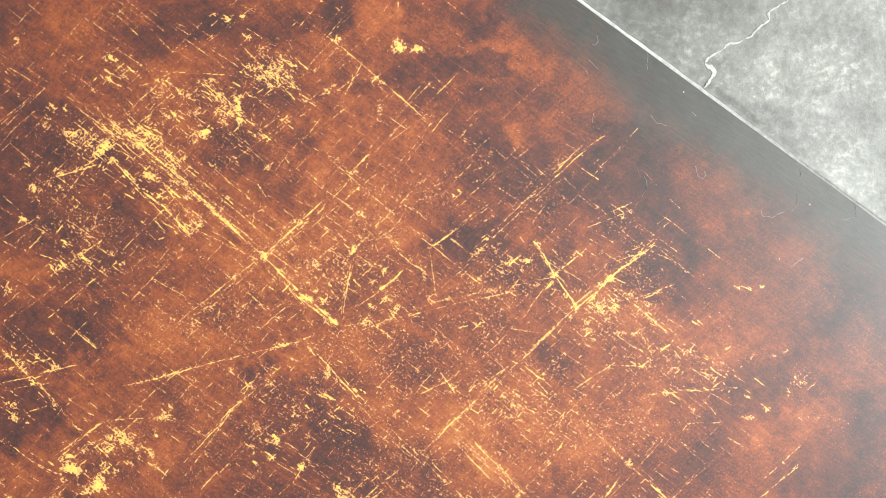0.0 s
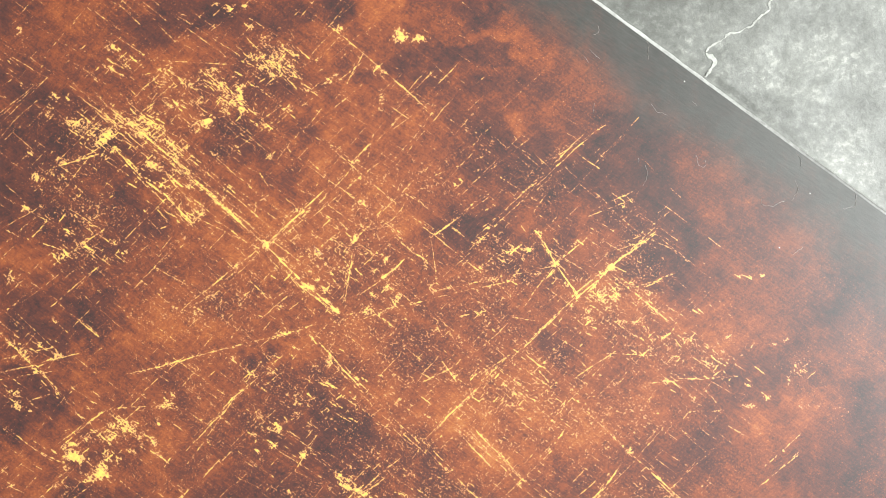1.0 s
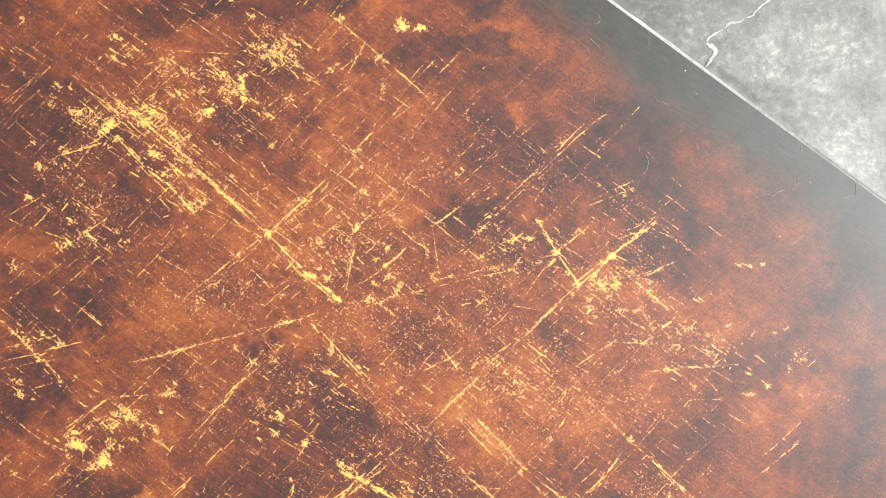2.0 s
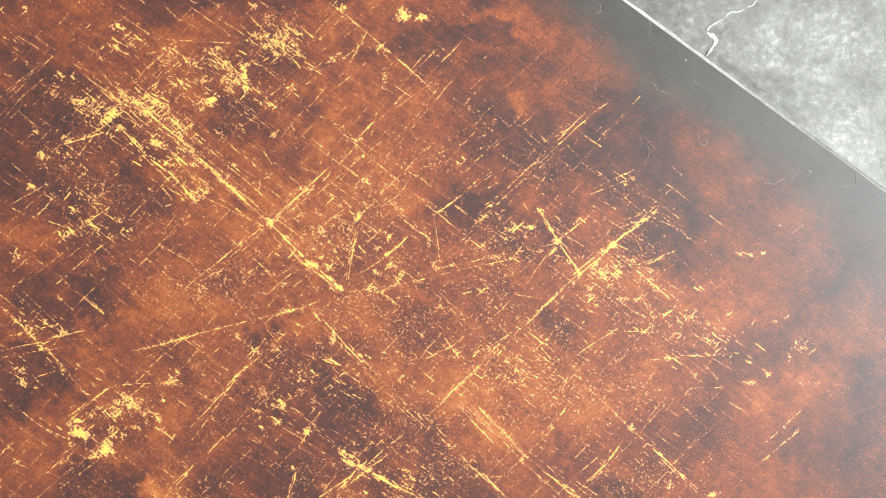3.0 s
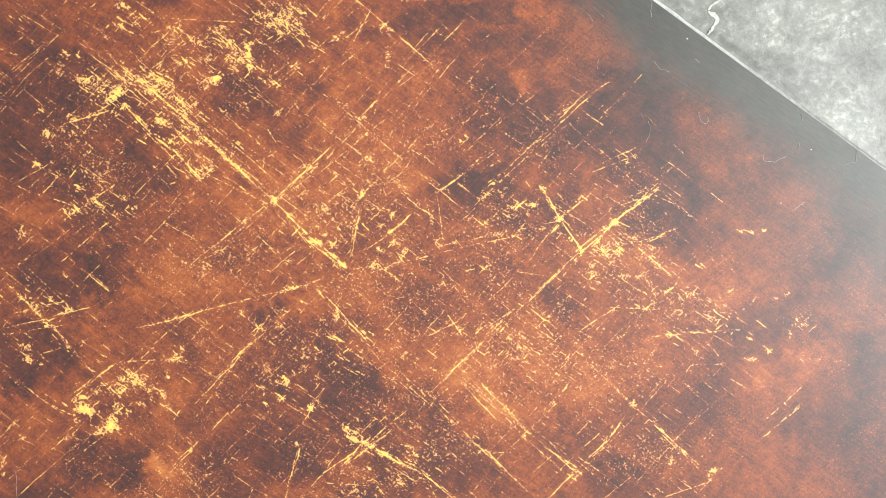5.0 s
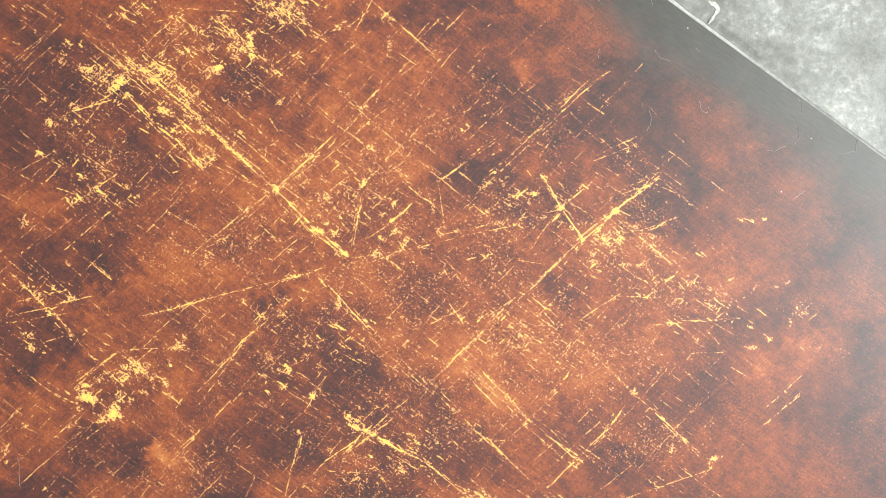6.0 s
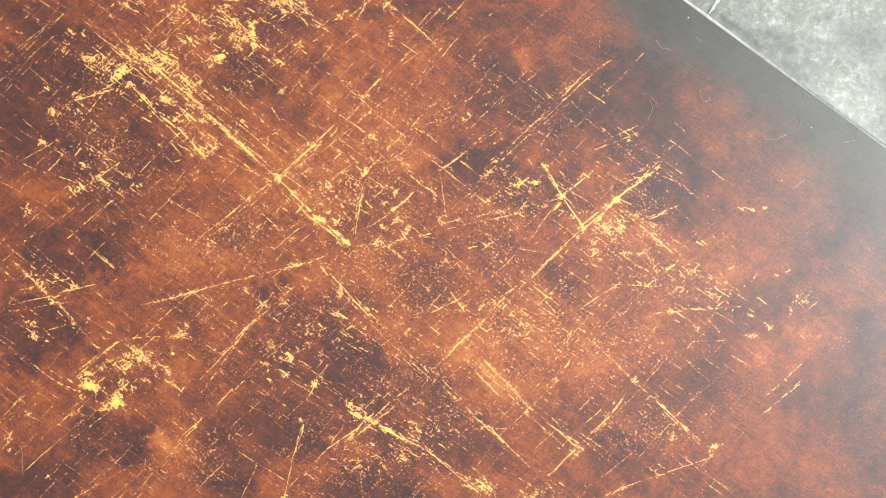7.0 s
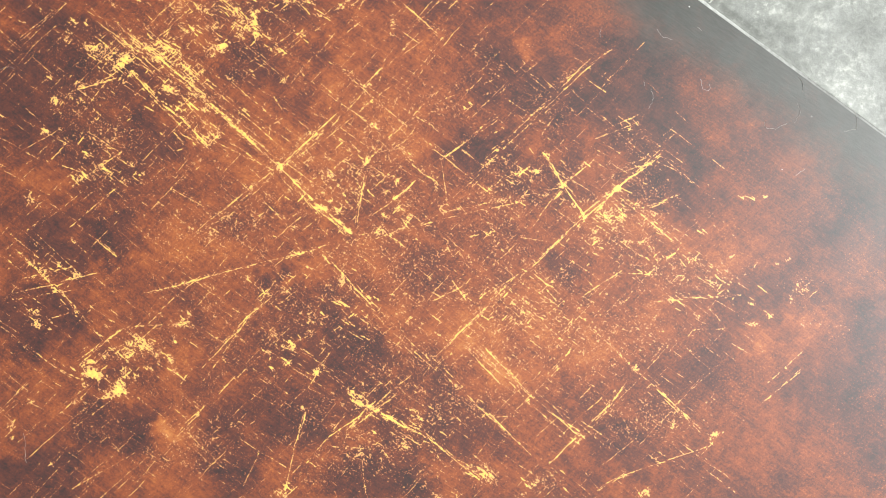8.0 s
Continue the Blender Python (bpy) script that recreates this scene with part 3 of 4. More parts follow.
dotted(30.0, -26.0, 50.0, -24.0, 62.0, -22.0)
hairline(-167.0, -62.0, -144.0, -58.0)
hairline(-144.0, -58.0, -112.0, -52.0, -76.0, -46.0)
dotted(-53.0, -40.0, -17.0, -37.0)
flake_cluster(-144.0, -58.0, 2.6, 1.2, -0)
flake_cluster(-38.0, -38.0, 4.1, 3.5, -30)
hairline(-40.0, -32.0, -24.0, -50.0)
scuff(-53.0, -46.0, -23.0, -37.0)
scratch(53.0, -4.0, 61.0, -21.0, 72.0, -39.0)
flake_cluster(53.0, -5.0, 2.6, 2.3, -0)
flake_cluster(61.0, -21.0, 2.9, 2.1, -0)
flake_cluster(48.0, -13.0, 4.1, 1.8, -20)
dotted(29.0, -8.0, 49.0, -14.0)
scratch(79.0, -9.0, 61.0, -21.0)
dotted(61.0, -21.0, 37.0, -48.0)
hairline(92.0, -14.0, 112.0, -9.0)
flaked_patch(90.0, -25.0, 2.6, 1.8, 40)
flake_cluster(71.0, -39.0, 2.3, 1.8, -0)
hairline(86.0, -24.0, 103.0, -40.0)
dotted(77.0, -44.0, 102.0, -64.0)
hairline(101.0, -37.0, 123.0, -31.0)
dotted(73.0, -0.0, 87.0, 4.0)
dotted(80.0, 2.0, 104.0, 9.0)
flake_cluster(103.0, 9.0, 0.9, 0.9, -0)
flake_cluster(99.0, 6.0, 0.9, 0.9, -0)
speckle(87.0, -41.0, 20.5, 14.1, -20)
speckle(91.0, -45.0, 17.6, 11.7, -20)
flake_cluster(83.0, -39.0, 7.6, 4.7, -0)
hairline(70.0, -40.0, 42.0, -61.0)
scuff(52.0, -54.0, -6.0, -101.0)
hairline(20.0, -79.0, -6.0, -101.0)
hairline(-6.0, -101.0, -14.0, -108.0)
hairline(106.0, -87.0, 152.0, -87.0)
flake_cluster(156.0, -35.0, 1.8, 1.2, -0)
flake_cluster(162.0, -36.0, 1.8, 0.9, -0)
flake_cluster(168.0, -36.0, 1.8, 0.9, -0)
speckle(184.0, -83.0, 11.1, 7.0, -0)
speckle(144.0, -73.0, 11.7, 7.6, -0)
flake_cluster(166.0, -99.0, 2.6, 1.2, -0)
speckle(192.0, -106.0, 17.6, 2.6, -5)
scratch(-64.0, -54.0, -46.0, -77.0)
flake_cluster(-60.0, -62.0, 2.3, 3.8, -30)
dotted(-69.0, -45.0, -30.0, -95.0)
hairline(-39.0, -84.0, -16.0, -107.0)
dotted(-16.0, -107.0, 8.0, -134.0)
scratch(-2.0, -67.0, 6.0, -80.0)
hairline(-30.0, -85.0, -14.0, -96.0)
dotted(-13.0, -78.0, 4.0, -71.0)
hairline(2.0, -102.0, 37.0, -134.0)
scuff(2.0, -100.0, 38.0, -132.0)
speckle(46.0, -74.0, 8.8, 5.9, -40)
speckle(32.0, -88.0, 43.9, 26.4, -0)
speckle(19.0, -107.0, 32.2, 17.6, -0)
speckle(116.0, -71.0, 20.5, 11.7, -0)
hairline(58.0, -109.0, 44.0, -122.0)
dotted(62.0, -84.0, 89.0, -69.0)
hairline(-229.0, -37.0, -208.0, -61.0, -190.0, -85.0)
dotted(-190.0, -85.0, -173.0, -106.0)
flake_cluster(-225.0, -41.0, 2.6, 2.1, -40)
flake_cluster(-213.0, -57.0, 1.8, 1.5, -0)
dotted(-217.0, -56.0, -198.0, -50.0)
flake_cluster(-200.0, -50.0, 1.5, 0.9, -0)
scratch(-180.0, -80.0, -202.0, -96.0)
hairline(-173.0, -79.0, -141.0, -80.0)
flake_cluster(-149.0, -80.0, 5.9, 1.5, -0)
flake_cluster(-147.0, -79.0, 2.3, 2.9, -0)
hairline(-160.0, -79.0, -175.0, -90.0)
flaked_patch(-196.0, -102.0, 5.9, 4.1, -20)
flaked_patch(-184.0, -112.0, 5.0, 3.8, 20)
speckle(-173.0, -93.0, 17.6, 10.0, -0)
flake_cluster(-167.0, -90.0, 7.0, 3.5, -30)
flake_cluster(-177.0, -88.0, 4.1, 2.3, -0)
scratch(-157.0, -102.0, -147.0, -110.0)
flake_cluster(-155.0, -98.0, 2.3, 3.5, -0)
hairline(-105.0, -71.0, -138.0, -111.0)
dotted(-105.0, -71.0, -95.0, -60.0)
hairline(-121.0, -110.0, -131.0, -119.0)
hairline(-116.0, -53.0, -101.0, -68.0)
flake_cluster(-102.0, -67.0, 2.1, 1.8, -0)
flake_cluster(-90.0, -67.0, 2.1, 1.8, 40)
flake_cluster(-100.0, -90.0, 2.1, 2.6, -0)
flake_cluster(-89.0, -96.0, 2.6, 1.8, -0)
flake_cluster(-224.0, -67.0, 4.1, 1.8, 20)
flake_cluster(-224.0, -74.0, 4.1, 2.3, -10)
dotted(-200.0, -32.0, -194.0, -39.0)
flake_cluster(-201.0, -32.0, 1.8, 1.2, -0)
dotted(-190.0, -31.0, -178.0, -42.0)
flaked_patch(-212.0, 28.0, 2.6, 2.3, -0)
hairline(-225.0, 19.0, -203.0, 29.0)
hairline(-223.0, 35.0, -201.0, 21.0)
scratch(-201.0, 21.0, -210.0, 13.0)
flake_cluster(-206.0, 45.0, 1.8, 3.5, -0)
scratch(-171.0, 54.0, -197.0, 48.0)
dotted(-197.0, 48.0, -205.0, 39.0)
hairline(-189.0, 26.0, -172.0, 13.0)
scratch(-172.0, 14.0, -200.0, -2.0)
flake_cluster(-196.0, 1.0, 4.1, 2.3, 30)
flake_cluster(-167.0, 7.0, 2.9, 1.8, 30)
flake_cluster(-172.0, -1.0, 3.8, 1.8, -30)
dotted(-213.0, 13.0, -188.0, 2.0)
dotted(-177.0, -5.0, -203.0, -24.0)
flake_cluster(-222.0, -8.0, 3.5, 2.6, -0)
dotted(-227.0, -17.0, -216.0, -9.0)
speckle(-180.0, 22.0, 29.3, 17.6, -0)
speckle(-190.0, 44.0, 23.4, 11.7, -0)
speckle(-131.0, -28.0, 35.2, 20.5, -0)
speckle(-62.0, -7.0, 41.0, 26.4, -0)
speckle(-47.0, -46.0, 35.2, 17.6, -0)
speckle(75.0, -103.0, 41.0, 23.4, -0)
hairline(-78.0, 47.0, -70.0, 41.0)
flake_cluster(-83.0, 46.0, 2.3, 1.8, -0)
dotted(-49.0, 4.0, -66.0, -7.0)
dotted(29.0, -55.0, 10.0, -68.0)
dotted(-36.0, -59.0, -8.0, -76.0)
hairline(-20.0, 1.0, -39.0, -15.0)
dotted(-85.0, 30.0, -93.0, 45.0)
dotted(124.0, 2.0, 103.0, -11.0)
scratch(-182.0, 77.0, -163.0, 59.0)
scratch(-170.0, 82.0, -145.0, 60.0)
scratch(-162.0, 76.0, -134.0, 48.0)
hairline(-152.0, 69.0, -123.0, 39.0)
scratch(-149.0, 52.0, -129.0, 33.0)
scratch(-138.0, 40.0, -123.0, 23.0)
hairline(-131.0, 48.0, -101.0, 18.0)
scratch(-142.0, 64.0, -117.0, 38.0)
hairline(-180.0, 67.0, -166.0, 54.0)
hairline(-158.0, 65.0, -143.0, 49.0)
flake_cluster(-182.0, 71.0, 4.1, 2.3, -20)
flake_cluster(-160.0, 73.0, 5.9, 2.6, -30)
flake_cluster(-149.0, 63.0, 5.9, 2.6, -35)
flake_cluster(-134.0, 51.0, 4.7, 2.6, -35)
flake_cluster(-132.0, 41.0, 4.1, 2.3, -35)
flake_cluster(-126.0, 33.0, 2.9, 2.1, -35)
flake_cluster(-147.0, 69.0, 7.6, 2.3, -30)
flake_cluster(-136.0, 57.0, 5.9, 2.3, -35)
flake_cluster(-165.0, 55.0, 4.7, 2.1, 30)
flake_cluster(-134.0, 93.0, 4.1, 2.1, 30)
flake_cluster(-125.0, 88.0, 4.1, 2.1, -20)
flake_cluster(-120.0, 77.0, 5.3, 2.3, -10)
flake_cluster(-132.0, 76.0, 4.7, 2.1, 20)
flake_cluster(-106.0, 86.0, 4.7, 2.6, -30)
flake_cluster(-104.0, 71.0, 4.7, 2.3, -30)
flake_cluster(-91.0, 70.0, 4.1, 2.1, -40)
flake_cluster(-85.0, 98.0, 4.1, 2.3, 30)
flake_cluster(-71.0, 101.0, 4.7, 2.3, -30)
flake_cluster(-66.0, 87.0, 3.5, 2.1, -30)
flake_cluster(-61.0, 78.0, 2.9, 1.2, -30)
flake_cluster(-78.0, 88.0, 4.1, 2.1, -30)
flake_cluster(-81.0, 108.0, 2.9, 1.8, -0)
flake_cluster(-90.0, 125.0, 2.1, 2.1, -0)
flake_cluster(-105.0, 127.0, 2.3, 1.2, -0)
hairline(-90.0, 86.0, -68.0, 64.0)
hairline(-103.0, 67.0, -84.0, 48.0)
hairline(-145.0, 93.0, -130.0, 98.0)
flake_cluster(-193.0, 53.0, 2.9, 1.2, 30)
flake_cluster(-182.0, 52.0, 3.5, 1.2, 30)
flake_cluster(-190.0, 14.0, 2.9, 1.2, 30)
flake_cluster(-184.0, 8.0, 4.1, 1.5, 35)
flake_cluster(-163.0, 1.0, 3.5, 1.5, 30)
flake_cluster(-179.0, 17.0, 2.9, 1.2, -30)
flake_cluster(-66.0, 15.0, 3.5, 1.8, 40)
flake_cluster(-62.0, -7.0, 4.1, 2.1, -35)
flake_cluster(-67.0, -16.0, 4.1, 2.1, -35)
flake_cluster(-60.0, -26.0, 4.7, 2.1, -40)
flake_cluster(-47.0, -17.0, 1.8, 3.5, -10)
flake_cluster(-38.0, -9.0, 2.9, 1.5, 30)
flake_cluster(-33.0, -18.0, 2.3, 1.5, -0)
flake_cluster(-36.0, -30.0, 2.9, 2.1, -30)
flake_cluster(-25.0, -37.0, 2.3, 1.5, -30)
flake_cluster(39.0, -13.0, 3.5, 1.5, 20)
flake_cluster(45.0, -18.0, 2.9, 1.2, -30)
flake_cluster(37.0, -28.0, 4.7, 1.2, 10)
flake_cluster(50.0, -26.0, 2.9, 1.2, 10)
flake_cluster(66.0, -32.0, 2.3, 1.8, -40)
flake_cluster(84.0, -28.0, 2.9, 1.5, 30)
flake_cluster(98.0, -35.0, 4.1, 1.8, -30)
flake_cluster(103.0, -45.0, 4.1, 2.1, -40)
flake_cluster(109.0, -41.0, 4.1, 1.5, -35)
flake_cluster(111.0, -51.0, 3.5, 1.5, -40)
flake_cluster(92.0, -54.0, 5.3, 1.8, -10)
flake_cluster(79.0, -53.0, 3.5, 1.5, -0)
flake_cluster(76.0, -47.0, 2.1, 2.3, -0)
flake_cluster(100.0, -55.0, 2.9, 1.2, -0)
flake_cluster(117.0, -56.0, 2.3, 1.2, -30)
flake_cluster(-201.0, -97.0, 3.5, 2.1, 30)
flake_cluster(-189.0, -94.0, 3.5, 2.1, -20)
flake_cluster(-176.0, -95.0, 3.5, 2.1, -20)
flake_cluster(-162.0, -94.0, 4.7, 2.1, 20)
flake_cluster(-169.0, -86.0, 4.1, 1.5, -20)
flake_cluster(-183.0, -92.0, 2.9, 1.5, -0)
flake_cluster(-166.0, -102.0, 3.5, 1.5, -30)
flake_cluster(-190.0, -115.0, 2.9, 2.3, -0)
flake_cluster(-178.0, -106.0, 2.9, 1.8, -0)
flake_cluster(-143.0, -74.0, 1.8, 2.3, -0)
scuff(-0.0, -50.0, 43.0, -94.0)
scuff(20.0, -57.0, 61.0, -96.0)
scuff(43.0, -65.0, 84.0, -103.0)
scuff(64.0, -61.0, 26.0, -93.0)
scuff(33.0, -82.0, 76.0, -126.0)
scuff(89.0, -69.0, 48.0, -107.0)
scuff(-78.0, 6.0, -46.0, -26.0)
scuff(-111.0, 47.0, -72.0, 8.0)
scuff(-48.0, -52.0, -9.0, -90.0)
scuff(-57.0, 54.0, -19.0, 16.0)
scuff(-35.0, 41.0, -60.0, 19.0)
scratch(-164.0, 57.0, -152.0, 44.0)
hairline(-175.0, 90.0, -166.0, 79.0)
hairline(-173.0, 79.0, -161.0, 67.0)
scratch(-169.0, 76.0, -158.0, 65.0)
flake_cluster(-183.0, 70.0, 6.4, 2.9, -20)
flake_cluster(-186.0, 84.0, 1.5, 2.3, -0)
flake_cluster(-197.0, 76.0, 2.1, 1.5, -0)
flake_cluster(-161.0, 108.0, 3.5, 1.5, -20)
flake_cluster(-155.0, 103.0, 4.7, 1.5, -25)
flake_cluster(-163.0, 98.0, 4.7, 1.8, -35)
hairline(-149.0, 88.0, -145.0, 85.0)
flake_cluster(-137.0, 88.0, 4.7, 2.3, 30)
flake_cluster(-121.0, 86.0, 4.1, 1.2, 25)
hairline(-115.0, 88.0, -102.0, 81.0)
flaked_patch(-115.0, 66.0, 4.7, 2.3, 30)
flake_cluster(-143.0, 73.0, 2.3, 1.5, -0)
scratch(-132.0, 78.0, -123.0, 73.0)
flake_cluster(-135.0, 79.0, 2.9, 1.5, -20)
flaked_patch(-96.0, 82.0, 2.3, 2.9, -0)
flake_cluster(-89.0, 98.0, 4.1, 1.8, 20)
flake_cluster(-84.0, 92.0, 6.4, 2.9, -20)
flake_cluster(-77.0, 97.0, 3.5, 2.9, -0)
scratch(-71.0, 88.0, -55.0, 76.0)
scratch(-76.0, 94.0, -71.0, 87.0)
flake_cluster(-67.0, 98.0, 4.1, 1.8, -20)
hairline(-68.0, 111.0, -65.0, 105.0)
dotted(-44.0, 74.0, -36.0, 87.0, -30.0, 97.0)
flake_cluster(-51.0, 82.0, 2.3, 1.2, 20)
flake_cluster(-45.0, 84.0, 2.3, 0.9, 25)
flake_cluster(-72.0, 70.0, 4.1, 0.9, 15)
flake_cluster(-85.0, 62.0, 2.9, 1.5, -30)
dotted(-48.0, 117.0, -44.0, 109.0)
scratch(-181.0, 52.0, -166.0, 60.0)
flake_cluster(-190.0, 51.0, 4.7, 1.2, 25)
flake_cluster(-168.0, 51.0, 2.3, 0.9, 20)
flake_cluster(-205.0, 44.0, 2.3, 2.9, -30)
flaked_patch(-145.0, 46.0, 3.5, 2.3, -30)
scratch(-141.0, 36.0, -129.0, 38.0)
flake_cluster(-120.0, 62.0, 2.9, 2.9, -0)
flake_cluster(-126.0, 54.0, 3.5, 1.8, -30)
hairline(-134.0, 45.0, -122.0, 34.0)
hairline(-132.0, 39.0, -124.0, 32.0)
flake_cluster(-112.0, 49.0, 2.3, 0.9, -0)
flake_cluster(-100.0, 52.0, 1.5, 0.9, -20)
hairline(-98.0, 59.0, -91.0, 54.0)
hairline(-84.0, 46.0, -76.0, 38.0)
flake_cluster(-123.0, 20.0, 4.7, 3.5, 30)
flake_cluster(-126.0, 14.0, 2.3, 1.8, -0)
hairline(-106.0, 33.0, -95.0, 25.0)
hairline(-129.0, 42.0, -112.0, 26.0)
scratch(-111.0, 22.0, -96.0, 7.0)
dotted(-91.0, 30.0, -93.0, 17.0)
hairline(-71.0, 28.0, -63.0, 24.0)
flake_cluster(-72.0, 16.0, 2.9, 1.8, 40)
flake_cluster(-69.0, 13.0, 2.9, 1.2, -20)
scratch(-81.0, 6.0, -56.0, 26.0)
dotted(-77.0, 23.0, -66.0, 15.0)
hairline(-60.0, 15.0, -52.0, 10.0)
dotted(-58.0, 10.0, -46.0, 2.0, -35.0, -9.0)
dotted(-72.0, 32.0, -66.0, 40.0)
dotted(-59.0, 54.0, -46.0, 46.0)
scratch(-42.0, 38.0, -30.0, 49.0)
flake_cluster(-38.0, 40.0, 2.9, 0.9, 40)
dotted(-4.0, 31.0, 0.0, 35.0)
flake_cluster(-9.0, 27.0, 2.3, 0.9, 40)
flake_cluster(12.0, 23.0, 1.2, 0.9, -0)
flake_cluster(15.0, 26.0, 1.2, 0.9, -0)
dotted(17.0, 28.0, 35.0, 33.0)
scratch(4.0, 1.0, 19.0, 12.0)
dotted(19.0, 12.0, 30.0, 18.0)
scratch(26.0, 9.0, 33.0, 12.0)
flaked_patch(28.0, -0.0, 1.5, 1.2, -0)
scratch(44.0, 14.0, 55.0, 22.0)
hairline(-11.0, 8.0, -2.0, 2.0)
hairline(-30.0, 10.0, -21.0, 2.0)
dotted(-23.0, 3.0, -9.0, -13.0)
flaked_patch(-27.0, -13.0, 1.5, 2.6, -15)
flake_cluster(-31.0, -9.0, 2.3, 1.5, -30)
scratch(-24.0, -19.0, -17.0, -13.0)
flaked_patch(-28.0, -21.0, 2.9, 1.2, 30)
flake_cluster(-27.0, -27.0, 2.3, 2.3, -0)
flake_cluster(-23.0, -34.0, 4.1, 1.5, -30)
scratch(-35.0, -40.0, -25.0, -48.0)
flake_cluster(-46.0, -6.0, 2.1, 1.8, -0)
scratch(-44.0, -8.0, -50.0, -33.0)
flake_cluster(-6.0, -17.0, 0.9, 3.5, -0)
flake_cluster(-2.0, -25.0, 1.2, 2.9, -0)
flake_cluster(-5.0, -28.0, 2.3, 1.5, -0)
flake_cluster(-3.0, -31.0, 2.6, 0.9, 10)
flake_cluster(4.0, -30.0, 2.6, 0.9, -0)
flake_cluster(28.0, -27.0, 3.5, 0.9, 10)
dotted(6.0, -45.0, 24.0, -43.0)
flake_cluster(18.0, -44.0, 4.1, 0.9, 5)
dotted(28.0, -46.0, 53.0, -51.0)
flaked_patch(-67.0, -24.0, 4.1, 1.8, -35)
flaked_patch(-55.0, -37.0, 2.3, 1.5, -40)
flaked_patch(-59.0, -32.0, 3.5, 1.2, -40)
scratch(-98.0, -19.0, -87.0, -29.0)
flake_cluster(-84.0, -33.0, 2.3, 1.8, -0)
dotted(-134.0, -34.0, -106.0, -13.0)
hairline(-68.0, -8.0, -64.0, -12.0)
flake_cluster(-63.0, -20.0, 2.9, 2.3, -30)
dotted(-60.0, -16.0, -50.0, -27.0)
dotted(-79.0, -35.0, -68.0, -27.0)
scratch(54.0, -9.0, 61.0, -22.0)
flaked_patch(61.0, -22.0, 2.3, 1.5, 30)
scratch(54.0, -31.0, 62.0, -22.0)
dotted(62.0, -20.0, 79.0, -10.0)
scratch(63.0, -25.0, 71.0, -39.0)
flake_cluster(73.0, -11.0, 4.1, 1.2, 30)
hairline(85.0, -14.0, 109.0, -11.0)
scratch(101.0, -17.0, 115.0, -6.0)
scratch(98.0, -19.0, 112.0, -11.0)
deep_scratch(70.0, -41.0, 83.0, -31.0, 90.0, -25.0, 99.0, -19.0)
hairline(88.0, -26.0, 109.0, -44.0)
scratch(101.0, -39.0, 117.0, -56.0)
hairline(106.0, -43.0, 123.0, -58.0)
scratch(116.0, -34.0, 107.0, -37.0)
flake_cluster(76.0, -51.0, 3.5, 2.6, -40)
hairline(60.0, -52.0, 69.0, -42.0)
scratch(-234.0, -32.0, -221.0, -45.0)
hairline(-221.0, -45.0, -213.0, -52.0)
flake_cluster(-224.0, -41.0, 2.3, 1.5, -40)
flaked_patch(-213.0, -57.0, 1.5, 1.2, -0)
flake_cluster(-200.0, -49.0, 1.8, 1.2, 20)
dotted(-211.0, -53.0, -198.0, -49.0)
hairline(-202.0, -30.0, -195.0, -38.0)
flake_cluster(-202.0, -31.0, 1.5, 1.5, -0)
dotted(-190.0, -30.0, -179.0, -40.0)
flake_cluster(-181.0, -39.0, 1.5, 1.2, -0)
hairline(-212.0, -55.0, -199.0, -72.0, -191.0, -83.0)
flake_cluster(-203.0, -69.0, 1.2, 0.9, -0)
dotted(-220.0, -72.0, -193.0, -67.0)
flake_cluster(-194.0, -67.0, 1.5, 0.9, -0)
flake_cluster(-223.0, -73.0, 2.9, 1.5, -20)
flake_cluster(-226.0, -66.0, 2.3, 1.2, 30)
flake_cluster(-218.0, -77.0, 1.5, 0.6, -0)
hairline(-236.0, -56.0, -229.0, -48.0)
scratch(-167.0, -62.0, -145.0, -59.0, -136.0, -56.0)
hairline(-189.0, -78.0, -161.0, -80.0)
flake_cluster(-161.0, -80.0, 2.1, 0.6, -0)
flake_cluster(-151.0, -80.0, 4.7, 1.2, -0)
flake_cluster(-146.0, -78.0, 2.9, 2.1, 20)
dotted(-159.0, -72.0, -149.0, -81.0)
scratch(-206.0, -96.0, -179.0, -80.0)
hairline(-194.0, -79.0, -176.0, -99.0)
flaked_patch(-197.0, -96.0, 3.2, 1.8, -20)
flaked_patch(-193.0, -103.0, 2.6, 2.1, -0)
flaked_patch(-183.0, -109.0, 3.8, 2.6, 20)
flaked_patch(-189.0, -116.0, 2.1, 1.8, -0)
flaked_patch(-180.0, -114.0, 1.5, 2.3, -0)
flake_cluster(-201.0, -108.0, 1.8, 1.8, -0)
flake_cluster(-176.0, -94.0, 4.7, 2.9, 20)
flake_cluster(-168.0, -91.0, 2.3, 1.8, -35)
flake_cluster(-162.0, -96.0, 2.3, 1.5, -20)
flake_cluster(-179.0, -101.0, 2.3, 2.9, -0)
flake_cluster(-174.0, -106.0, 1.8, 1.8, -40)
flake_cluster(-152.0, -89.0, 1.5, 1.5, -0)
flake_cluster(-155.0, -98.0, 1.5, 2.9, -0)
flake_cluster(-153.0, -104.0, 2.3, 1.2, -35)
flake_cluster(-148.0, -109.0, 1.5, 0.9, -0)
flake_cluster(-207.0, -99.0, 1.2, 1.2, -0)
flake_cluster(-230.0, -115.0, 2.3, 1.2, 20)
dotted(-225.0, -129.0, -202.0, -112.0)
flake_cluster(-206.0, -117.0, 3.5, 1.8, 30)
flaked_patch(-241.0, -126.0, 1.2, 2.1, -0)
hairline(-154.0, -137.0, -141.0, -128.0)
